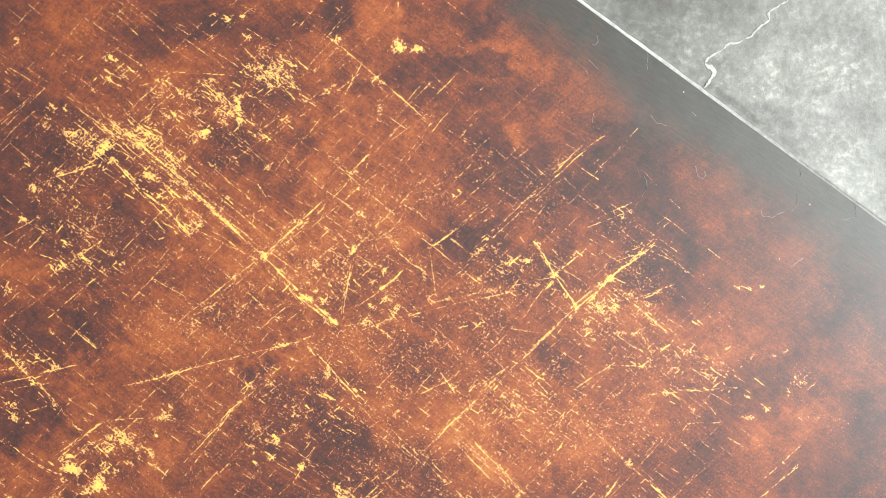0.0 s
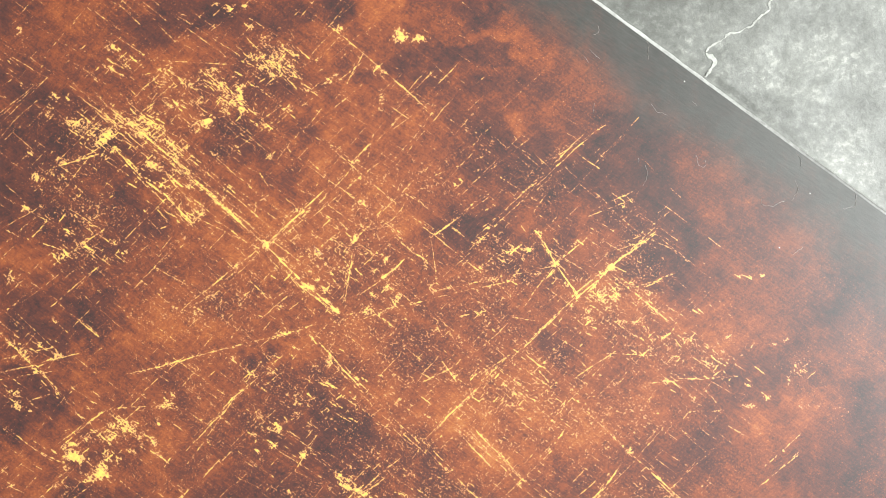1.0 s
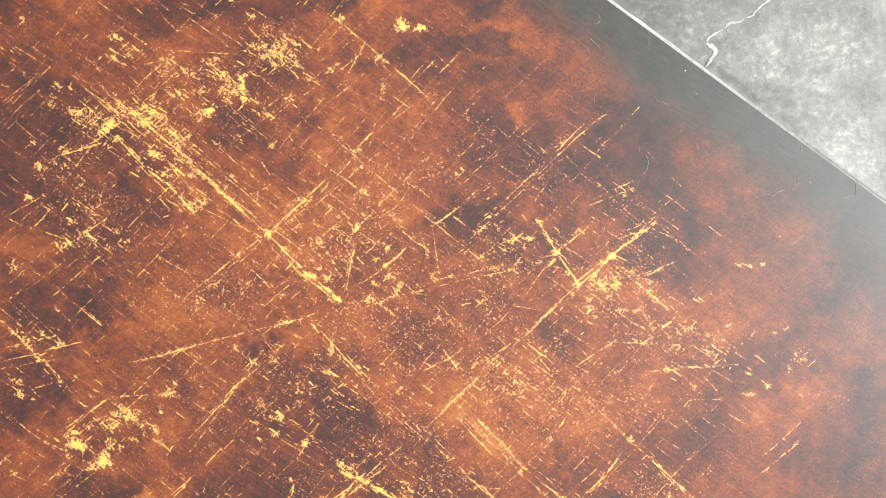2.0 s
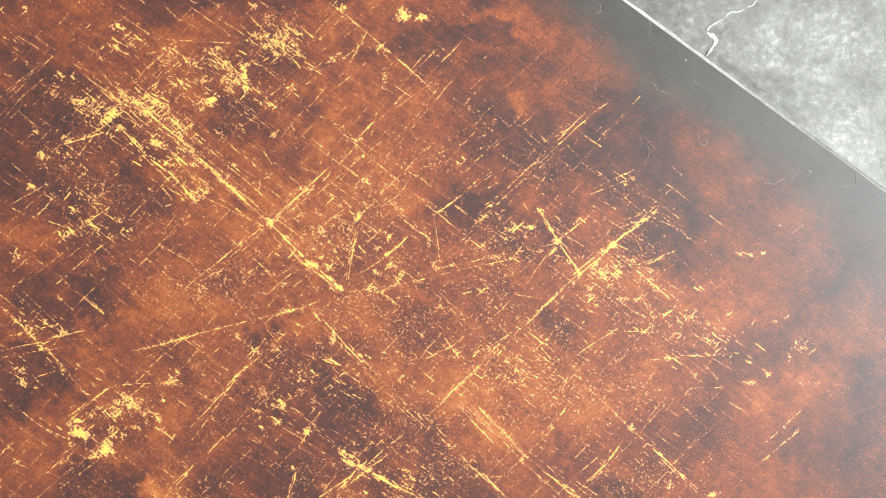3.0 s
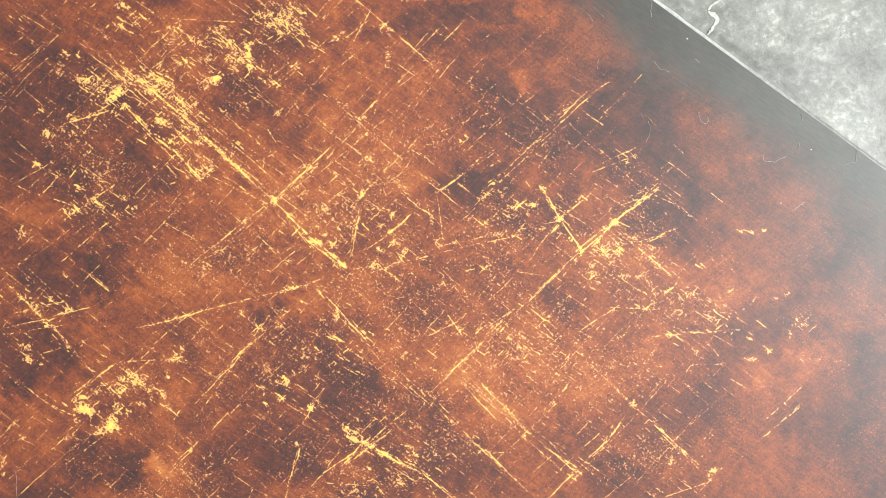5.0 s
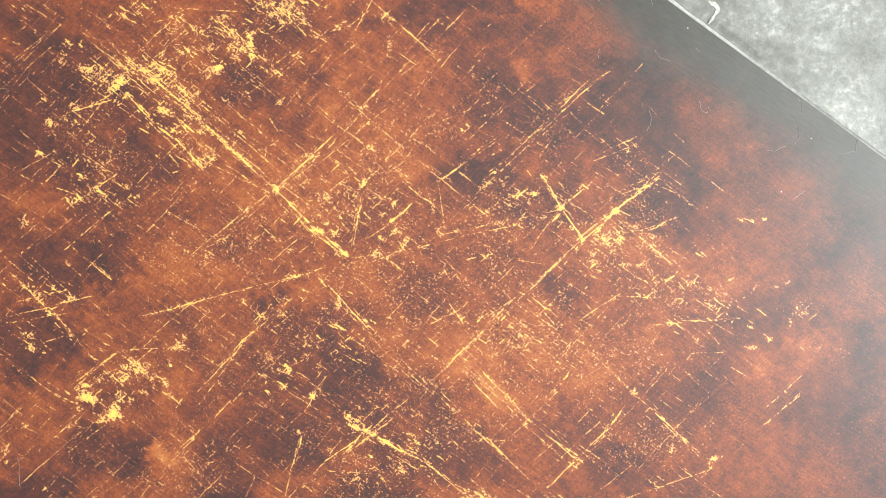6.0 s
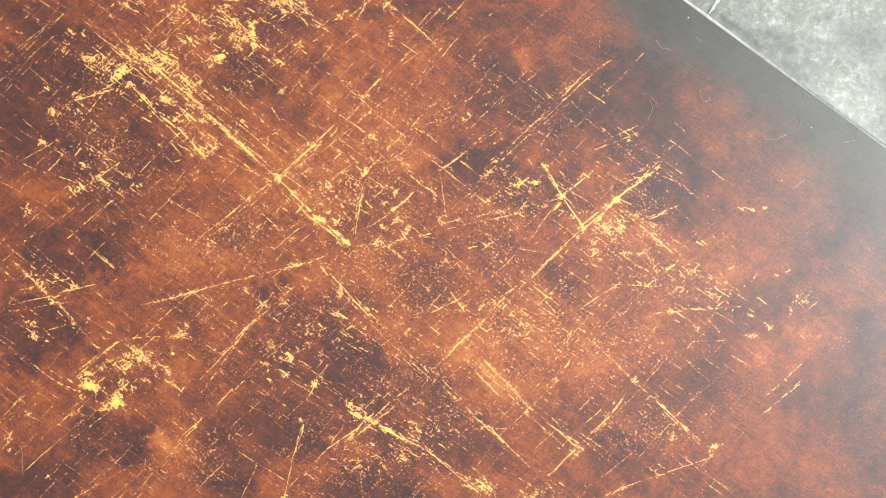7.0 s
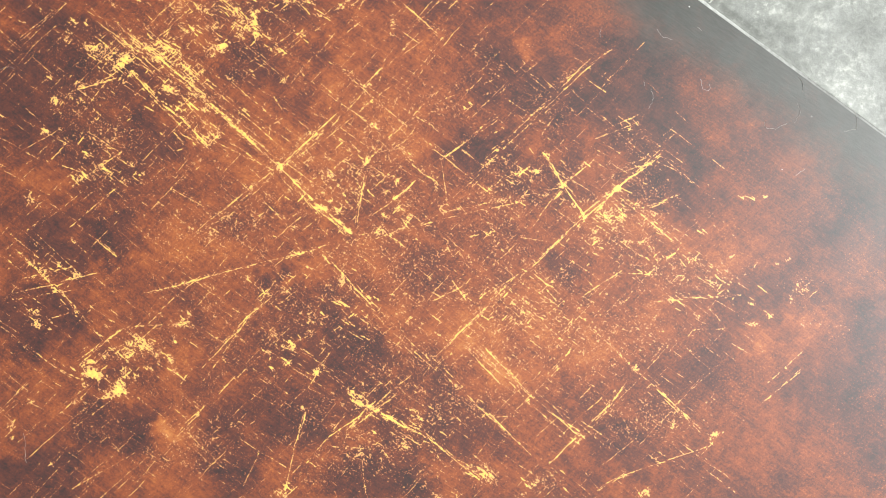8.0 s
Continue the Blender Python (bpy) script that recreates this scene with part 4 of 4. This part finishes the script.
scratch(-142.0, -58.0, -117.0, -53.0, -105.0, -51.0)
scratch(-92.0, -49.0, -72.0, -45.0, -64.0, -43.0)
flake_cluster(-83.0, -47.0, 4.7, 1.5, 15)
hairline(-117.0, -53.0, -108.0, -61.0)
flake_cluster(-110.0, -58.0, 2.3, 1.5, -40)
flake_cluster(-101.0, -67.0, 2.3, 1.8, -0)
scratch(-114.0, -80.0, -106.0, -74.0)
dotted(-117.0, -83.0, -104.0, -71.0)
flake_cluster(-89.0, -58.0, 2.1, 0.9, 30)
scratch(-95.0, -69.0, -89.0, -66.0)
hairline(-95.0, -71.0, -89.0, -75.0)
scratch(-70.0, -48.0, -66.0, -54.0)
flaked_patch(-60.0, -61.0, 1.8, 2.1, -0)
flake_cluster(-58.0, -55.0, 1.5, 0.9, -0)
scratch(-57.0, -65.0, -45.0, -77.0)
flake_cluster(-47.0, -73.0, 2.9, 1.5, -35)
hairline(-62.0, -69.0, -59.0, -62.0)
hairline(-86.0, -51.0, -70.0, -58.0)
hairline(-72.0, -63.0, -67.0, -71.0)
flake_cluster(-64.0, -74.0, 2.3, 2.3, -0)
dotted(-85.0, -78.0, -78.0, -83.0)
flake_cluster(-78.0, -84.0, 3.5, 0.9, -0)
flake_cluster(-80.0, -89.0, 2.9, 1.5, 20)
dotted(-76.0, -83.0, -67.0, -81.0)
flake_cluster(-99.0, -89.0, 2.3, 2.1, -40)
flaked_patch(-89.0, -97.0, 1.5, 1.5, -0)
flake_cluster(-94.0, -96.0, 1.8, 1.8, -0)
flake_cluster(-73.0, -95.0, 1.5, 2.6, -20)
hairline(-75.0, -98.0, -70.0, -91.0)
flake_cluster(-85.0, -93.0, 1.8, 0.9, -0)
hairline(-94.0, -97.0, -75.0, -89.0)
flaked_patch(-78.0, -111.0, 1.5, 2.1, -40)
flake_cluster(-74.0, -110.0, 2.3, 1.2, 30)
hairline(-80.0, -113.0, -69.0, -100.0)
flake_cluster(-101.0, -107.0, 1.2, 0.9, -0)
hairline(-87.0, -105.0, -83.0, -109.0)
flaked_patch(-59.0, -123.0, 2.3, 1.5, -30)
flake_cluster(-59.0, -128.0, 1.5, 2.3, -0)
flake_cluster(-54.0, -125.0, 2.9, 2.3, -0)
flaked_patch(-51.0, -131.0, 2.9, 1.8, 40)
flaked_patch(-46.0, -133.0, 2.9, 1.2, 35)
deep_scratch(-45.0, -135.0, -35.0, -142.0, -22.0, -150.0)
scratch(-52.0, -131.0, -63.0, -142.0)
hairline(-39.0, -126.0, -52.0, -137.0)
flake_cluster(-60.0, -140.0, 2.3, 2.9, -30)
flake_cluster(-25.0, -139.0, 2.3, 4.1, -20)
dotted(-72.0, -143.0, -64.0, -135.0)
scratch(-84.0, -130.0, -90.0, -145.0)
flake_cluster(-86.0, -129.0, 2.9, 1.2, -20)
scratch(62.0, -46.0, 41.0, -64.0)
scuff(41.0, -64.0, -4.0, -98.0)
scratch(18.0, -80.0, 31.0, -69.0)
scratch(-3.0, -98.0, 15.0, -83.0)
scratch(-2.0, -67.0, 5.0, -79.0)
flake_cluster(4.0, -76.0, 2.1, 1.5, -40)
flake_cluster(-4.0, -51.0, 2.3, 1.8, -0)
scratch(40.0, -65.0, 50.0, -75.0)
scratch(47.0, -75.0, 53.0, -83.0)
speckle(41.0, -88.0, 5.9, 3.5, -0)
hairline(26.0, -57.0, 34.0, -50.0)
hairline(67.0, -97.0, 77.0, -105.0)
scratch(3.0, -104.0, 20.0, -125.0)
scratch(13.0, -105.0, 36.0, -132.0)
flake_cluster(33.0, -135.0, 1.8, 2.9, -20)
dotted(36.0, -132.0, 54.0, -150.0)
scratch(43.0, -140.0, 60.0, -153.0)
hairline(46.0, -107.0, 54.0, -98.0)
scratch(48.0, -120.0, 59.0, -108.0)
hairline(61.0, -136.0, 68.0, -129.0)
scratch(68.0, -148.0, 76.0, -143.0)
dotted(63.0, -152.0, 86.0, -131.0)
flake_cluster(81.0, -134.0, 1.8, 1.8, -0)
flake_cluster(78.0, -138.0, 1.5, 0.9, -0)
dotted(-9.0, -118.0, 8.0, -134.0)
scratch(12.0, -139.0, 21.0, -150.0)
dotted(16.0, -142.0, 28.0, -142.0)
hairline(73.0, -101.0, 83.0, -112.0)
hairline(120.0, -86.0, 152.0, -87.0)
flake_cluster(113.0, -87.0, 2.9, 1.8, -20)
dotted(84.0, -70.0, 149.0, -78.0)
scratch(101.0, -52.0, 110.0, -66.0)
hairline(112.0, -65.0, 120.0, -73.0)
flake_cluster(128.0, -66.0, 3.5, 1.5, -20)
flake_cluster(127.0, -97.0, 2.3, 1.5, -30)
flake_cluster(136.0, -79.0, 4.7, 2.3, -30)
hairline(139.0, -77.0, 146.0, -82.0)
flaked_patch(166.0, -100.0, 1.8, 0.9, -0)
flake_cluster(156.0, -92.0, 2.9, 0.9, -20)
flake_cluster(156.0, -103.0, 3.5, 1.2, -10)
dotted(103.0, -103.0, 141.0, -104.0)
flake_cluster(178.0, -91.0, 1.5, 2.3, -0)
flake_cluster(171.0, -72.0, 1.8, 0.9, -0)
flake_cluster(178.0, -70.0, 2.3, 0.9, -0)
hairline(133.0, -92.0, 139.0, -100.0)
scratch(102.0, -131.0, 114.0, -147.0, 124.0, -158.0)
hairline(102.0, -116.0, 111.0, -108.0)
hairline(144.0, -112.0, 155.0, -120.0)
dotted(150.0, -107.0, 160.0, -116.0)
hairline(158.0, -119.0, 163.0, -116.0)
dotted(157.0, -146.0, 181.0, -128.0)
hairline(171.0, -127.0, 176.0, -132.0)
flake_cluster(109.0, -154.0, 1.8, 2.3, -0)
flake_cluster(92.0, -121.0, 2.3, 1.8, 40)
hairline(88.0, -118.0, 93.0, -125.0)
dotted(-121.0, -110.0, -138.0, -124.0)
scratch(-138.0, -124.0, -154.0, -136.0)
hairline(-138.0, -124.0, -185.0, -169.0)
hairline(-148.0, -138.0, -134.0, -154.0)
hairline(-128.0, -148.0, -153.0, -170.0)
hairline(-198.0, -117.0, -236.0, -146.0)
dotted(-180.0, -112.0, -209.0, -131.0)
flake_cluster(-242.0, -126.0, 2.1, 2.6, -0)
flaked_patch(-242.0, -133.0, 1.2, 0.9, -0)
flake_cluster(-222.0, -149.0, 1.5, 0.6, -0)
dotted(-214.0, -164.0, -177.0, -146.0)
scratch(-62.0, -123.0, -48.0, -134.0)
scratch(-52.0, -131.0, -31.0, -146.0)
hairline(-31.0, -146.0, 0.0, -167.0)
flake_cluster(-55.0, -129.0, 7.0, 3.5, -20)
flaked_patch(-48.0, -133.0, 3.5, 1.8, -25)
scratch(-55.0, -135.0, -74.0, -146.0)
dotted(-74.0, -146.0, -87.0, -159.0)
scratch(-37.0, -127.0, -63.0, -143.0)
hairline(-85.0, -130.0, -93.0, -152.0)
scratch(-92.0, -149.0, -99.0, -173.0)
flake_cluster(-98.0, -170.0, 1.8, 2.6, -0)
flaked_patch(-78.0, -111.0, 1.8, 2.3, 30)
hairline(-70.0, -101.0, -83.0, -120.0)
hairline(-58.0, -145.0, -56.0, -178.0)
flake_cluster(-34.0, -154.0, 4.7, 3.2, -0)
flake_cluster(8.0, -172.0, 8.8, 5.3, -20)
speckle(8.0, -173.0, 14.6, 10.3, -0)
flaked_patch(-0.0, -167.0, 2.1, 1.5, -0)
hairline(-27.0, -135.0, -15.0, -163.0)
scratch(-23.0, -148.0, 5.0, -175.0)
hairline(-27.0, -98.0, -13.0, -113.0)
hairline(-13.0, -113.0, 4.0, -133.0)
hairline(4.0, -133.0, 21.0, -150.0)
hairline(21.0, -150.0, 42.0, -173.0)
hairline(42.0, -173.0, 53.0, -187.0)
hairline(-0.0, -102.0, 36.0, -132.0)
hairline(36.0, -132.0, 59.0, -155.0)
flake_cluster(59.0, -155.0, 2.3, 2.3, -0)
flake_cluster(57.0, -158.0, 3.5, 1.8, 40)
scratch(58.0, -156.0, 42.0, -169.0)
hairline(59.0, -155.0, 85.0, -133.0)
flake_cluster(33.0, -179.0, 7.6, 2.3, 40)
speckle(35.0, -178.0, 14.6, 7.3, -0)
hairline(71.0, -99.0, 94.0, -124.0)
scratch(102.0, -133.0, 117.0, -149.0)
hairline(94.0, -124.0, 125.0, -157.0)
scratch(87.0, -128.0, 78.0, -139.0)
scratch(78.0, -139.0, 66.0, -148.0)
hairline(110.0, -109.0, 100.0, -119.0)
dotted(180.0, -130.0, 155.0, -147.0)
flake_cluster(132.0, -160.0, 4.1, 1.8, -0)
flake_cluster(129.0, -162.0, 1.5, 1.8, -0)
hairline(127.0, -166.0, 105.0, -172.0, 80.0, -178.0)
scratch(80.0, -178.0, 65.0, -185.0)
flake_cluster(100.0, -171.0, 1.8, 2.1, -0)
flake_cluster(82.0, -177.0, 2.1, 2.1, -0)
dotted(123.0, -176.0, 141.0, -193.0)
hairline(82.0, -177.0, 90.0, -190.0)
hairline(82.0, -177.0, 79.0, -189.0)
flake_cluster(92.0, -188.0, 4.1, 2.3, -0)
dotted(103.0, -161.0, 116.0, -151.0)
dotted(97.0, -164.0, 114.0, -177.0)
flake_cluster(-101.0, -99.0, 2.6, 2.1, -30)
flake_cluster(-92.0, -105.0, 2.6, 1.8, -0)
flake_cluster(-100.0, -173.0, 5.3, 2.9, -0)
speckle(-54.0, -155.0, 43.9, 17.6, -0)
speckle(-7.0, -135.0, 29.3, 17.6, -0)
speckle(-147.0, -145.0, 35.2, 20.5, -0)
speckle(98.0, -149.0, 35.2, 17.6, -0)
dotted(-111.0, -151.0, -121.0, -168.0)
flake_cluster(-14.0, -184.0, 8.8, 3.5, -20)
dotted(-72.0, -151.0, -51.0, -154.0)
hairline(-236, -57, -212, -53, -189, -49)
dotted(-237, -60, -198, -57)
hairline(-230, -49, -203, -45)
hairline(-181, 86, -131, 33, -92, -5)
hairline(-164, 53, -128, 13)
hairline(-153, 40, -125, 10)
hairline(-66, 41, -37, 18)
hairline(-29, 8, -11, -9)
hairline(89, -29, 118, -56)
scratch(71, -37, 113, -9)
hairline(87, -18, 110, -13)
hairline(52, -5, 74, -38)
hairline(-9, -5, -4, -35)
hairline(-17, -37, 4, -33, 34, -29)
hairline(-50, -32, -42, -5)
hairline(-0, -86, 37, -65)
hairline(-69, -52, -36, -92, -14, -115)
dotted(8, -102, 32, -133, 54, -156)
hairline(73, -101, 95, -126)
hairline(55, -162, 95, -126, 111, -110)
hairline(-154, -143, -115, -106)
hairline(-139, -105, -103, -72)
dotted(8, 15, 52, 44)
hairline(24, -2, 56, 24, 81, 45)
hairline(-165, 77, -125, 36, -89, -0)
hairline(-148, 71, -110, 33, -77, -0)
hairline(-139, 51, -100, 12)
hairline(-156, 81, -127, 51)
dotted(-129, 55, -77, 2)
hairline(-92, -0, -73, -22, -54, -40)
scratch(-132, 22, -92, -2)
hairline(-111, 24, -66, -15)
hairline(-130, -34, -90, -3, -59, 24)
dotted(-79, 12, -43, -23)
dash_field(115, -65, 40, 16, 60)
dotted(75, 2, 104, 13)
dotted(160, -136, 182, -119)
hairline(-77, -152, -51, -133, -26, -115)
hairline(-52, -134, -18, -159)
dash_field(-146, 65, 45, 20, 150)
dash_field(-107, 77, 30, 18, 90)
dash_field(-76, 93, 25, 14, 60)
dash_field(-190, 42, 30, 20, 25)
dash_field(-181, 5, 30, 20, 90)
dash_field(-156, 99, 30, 12, 40)
dash_field(-140, 35, 25, 22, 70)
dash_field(-54, -16, 40, 28, 80)
dash_field(35, -14, 30, 18, 25)
dash_field(90, -39, 26, 18, 60)
dash_field(30, -82, 60, 36, 110)
dash_field(-218, -48, 25, 20, 60)
dash_field(-176, -90, 30, 20, 70)
dash_field(-90, -94, 25, 20, 40)
dash_field(-34, -143, 30, 16, 60)
dash_field(140, -82, 40, 20, 35)
dash_field(184, -88, 14, 9, 16)
dash_field(-54, -82, 30, 20, 50)
dash_field(-215, 100, 12, 16, 25)


def worn(x, y):
    """How much of the gold shows at points in metres: most round the middle, least at the blackened edge."""
    inward = EDGE - (x * N.x + y * N.y)
    middle = np.exp(-((x + 0.02) / 0.20) ** 2 - ((y + 0.04) / 0.14) ** 2)
    return np.clip((inward - 0.035) / 0.06, 0, 1) * (0.4 + 0.6 * middle) * np.clip((0.22 - x) / 0.09, 0.3, 1)


def rub_lines():
    """Many faint straight rub marks in two crossing directions."""
    for _ in range(2300):
        x, y = rng.uniform(-0.26, 0.24), rng.uniform(-0.20, 0.14)
        if rng.random() > worn(x, y) * 1.2 or x > 0.14:
            continue
        turn = radians(TURN if rng.random() < 0.6 else -TURN) + rng.normal(0, 0.08)
        half = rng.uniform(3, 22) * np.array([math.cos(turn), math.sin(turn)])
        mid = np.array([x, y]) * 1000
        strand(mid - half, mid + half, 0.22, rng.uniform(0.30, 0.48), 0, 0.0, 0.5, 0.9)


def lay_gold():
    """The worn-through cells as thin leaves with a low swell, one mesh for each mark."""
    box, x, y = window(-1000, 1000, -1000, 1000)
    patches = lattice(x / 26, y / 26, 5) * 0.5 + lattice(x / 8, y / 8, 6) * 0.3 + lattice(x / 3, y / 3, 9) * 0.2
    lay(np.arange(gold.size), ((0.03 + 0.29 * patches) * worn(x / 1000, y / 1000) ** 0.8).ravel(), 0, 0.0)
    # where the wear breaks through: dashes along the two rubbing directions, and crumbs
    ax, ay = turned(x, y, TURN)
    bx, by = turned(x, y, -TURN)
    crumbs = 0.40 * lattice(ax / 1.0, ay / 0.36, 11) + 0.24 * lattice(bx / 0.9, by / 0.36, 12) + 0.60 * lattice(x / 0.47, y / 0.47, 13) + 0.16 * lattice(x / 2.2, y / 2.2, 14)
    rank = np.empty(crumbs.size, np.float32)
    rank[np.argsort(crumbs, axis=None)] = np.linspace(0, 1, crumbs.size, dtype=np.float32)
    # loose specks where the wear is slight, whole threads where it is deep
    loose = 0.62 - 0.36 * np.clip((gold - 0.32) / 0.35, 0, 1)
    value = gold + loose * (rank.reshape(crumbs.shape) - 0.5)
    inward = EDGE * 1000 - (x * N.x + y * N.y)
    show = (value > 0.44) & (inward > 3.5)
    jitter = rng.uniform(-0.3, 0.3, (2, ROWS + 1, COLS + 1)) * CELL
    full = np.pad(value, 1, mode="edge")
    corner_value = (full[:-1, :-1] + full[1:, :-1] + full[:-1, 1:] + full[1:, 1:]) / 4
    order = owner[show]
    jj, ii = np.nonzero(show)
    for mark, (name, label) in enumerate(MARKS):
        pick = order == mark
        if not pick.any():
            continue
        j, i = jj[pick], ii[pick]
        ids = np.stack([j * (COLS + 1) + i, j * (COLS + 1) + i + 1, (j + 1) * (COLS + 1) + i + 1, (j + 1) * (COLS + 1) + i], 1)
        used, faces = np.unique(ids, return_inverse=True)
        vj, vi = used // (COLS + 1), used % (COLS + 1)
        bare = corner_value[vj, vi]
        verts = np.stack([X0 + (vi - 0.5) * CELL + jitter[0, vj, vi], Y0 + (vj - 0.5) * CELL + jitter[1, vj, vi],
                          THICK + 0.00002 + 0.00012 * np.clip(bare - 0.4, 0, 0.6)], 1)
        me = mesh_from(name, verts.tolist(), faces.reshape(-1, 4).tolist(), GOLD)
        me.attributes.new("bare", "FLOAT", "POINT").data.foreach_set("value", bare.astype(np.float32))
        part(name, me, board, label, "stuff")


rub_lines()
lay_gold()
build_panel()


# ---- lint and dust ----
def lint(*coords):
    """A curled fibre lying on the board through points in mm."""
    pts = [Vector((x, y, 0)) / 1000 for x, y in zip(coords[::2], coords[1::2])]
    for _ in range(2):
        pts = [pts[0]] + [a.lerp(b, f) for a, b in zip(pts, pts[1:]) for f in (0.25, 0.75)] + [pts[-1]]
    line, steps = [], 3
    for k in range(len(pts) - 1):
        p0, p1, p2, p3 = pts[max(k - 1, 0)], pts[k], pts[k + 1], pts[min(k + 2, len(pts) - 1)]
        for i in range(steps):
            t = i / steps
            line.append(0.5 * (2 * p1 + (p2 - p0) * t + (2 * p0 - 5 * p1 + 4 * p2 - p3) * t * t + (3 * p1 - p0 - 3 * p2 + p3) * t ** 3))
    line.append(pts[-1])
    line = [p + 0.0014 * noise.noise_vector(p * 260) * Vector((1, 1, 0)) + 0.0005 * noise.noise_vector(p * 900) * Vector((1, 1, 0)) for p in line]
    verts, faces, r, m = [], [], 0.000055, 5
    base = line[0].copy()
    for k, p in enumerate(line):
        ahead = (line[min(k + 1, len(line) - 1)] - line[max(k - 1, 0)]).normalized()
        side = Vector((-ahead.y, ahead.x, 0))
        lift = r * 0.9 + 0.00012 * math.sin(math.pi * k / (len(line) - 1)) ** 2
        for i in range(m):
            a = 2 * math.pi * i / m
            verts.append(p - base + side * r * math.cos(a) + Vector((0, 0, lift + r * math.sin(a))))
    for k in range(len(line) - 1):
        for i in range(m):
            faces.append((k * m + i, k * m + (i + 1) % m, (k + 1) * m + (i + 1) % m, (k + 1) * m + i))
    faces += [tuple(range(m))[::-1], tuple(range((len(line) - 1) * m, len(line) * m))]
    ob = tagged(new("lint_fibre", mesh_from("lint_fibre", verts, faces, LINT, True)),
                "thin curled pale lint fibre lying on the board", "lint", "lint on the board")
    ob.location = base
    return ob


lint(111.0, 26.0, 113.0, 23.0, 112.0, 19.0, 110.0, 15.0)
lint(138.0, 30.0, 139.0, 26.0, 141.0, 22.0, 144.0, 24.0, 143.0, 26.0)
lint(171.0, 4.0, 171.0, 1.0, 175.0, -0.0, 179.0, 0.0, 182.0, 2.0)
lint(188.0, 12.0, 190.0, 8.0, 189.0, 6.0, 186.0, 3.0)
lint(219.0, 6.0, 220.0, 3.0, 220.0, -1.0, 218.0, -4.0, 212.0, -4.0)
lint(190.0, 27.0, 192.0, 24.0, 193.0, 21.0, 192.0, 19.0)
lint(117.0, 57.0, 119.0, 54.0, 121.0, 52.0, 125.0, 52.0)
lint(93.0, 101.0, 94.0, 98.0, 92.0, 96.0, 90.0, 97.0)
lint(88.0, 89.0, 90.0, 86.0, 93.0, 83.0)
lint(84.0, 85.0, 86.0, 82.0)
lint(118.0, 91.0, 118.0, 85.0, 117.0, 81.0)
lint(88.0, 61.0, 87.0, 58.0, 87.0, 56.0)
lint(185.0, -26.0, 188.0, -24.0, 190.0, -23.0)
lint(139.0, 57.0, 141.0, 55.0)
lint(108.0, 31.0, 108.0, 28.0)
lint(-236.0, -131.0, -235.0, -137.0, -236.0, -144.0, -235.0, -147.0)
lint(-234.0, 62.0, -230.0, 64.0, -226.0, 63.0)
lint(-63.0, -3.0, -62.0, -7.0, -60.0, -8.0)


def dust_speck(x, y, size):
    bm = bmesh.new()
    bmesh.ops.create_icosphere(bm, subdivisions=1, radius=size / 2000)
    for v in bm.verts:
        v.co *= 0.8 + 0.5 * rng.random()
        v.co.z *= 0.6
    me = bpy.data.meshes.new("dust_speck")
    bm.to_mesh(me)
    bm.free()
    me.materials.append(DUST)
    ob = tagged(new("dust_speck", me), "tiny white dust speck lying on the board", "dust", "dust on the board")
    ob.location = (x / 1000, y / 1000, size / 4000)


dust_speck(135.3, 68.2, 0.7)
dust_speck(196, 5, 0.6)
dust_speck(178, -22, 0.5)
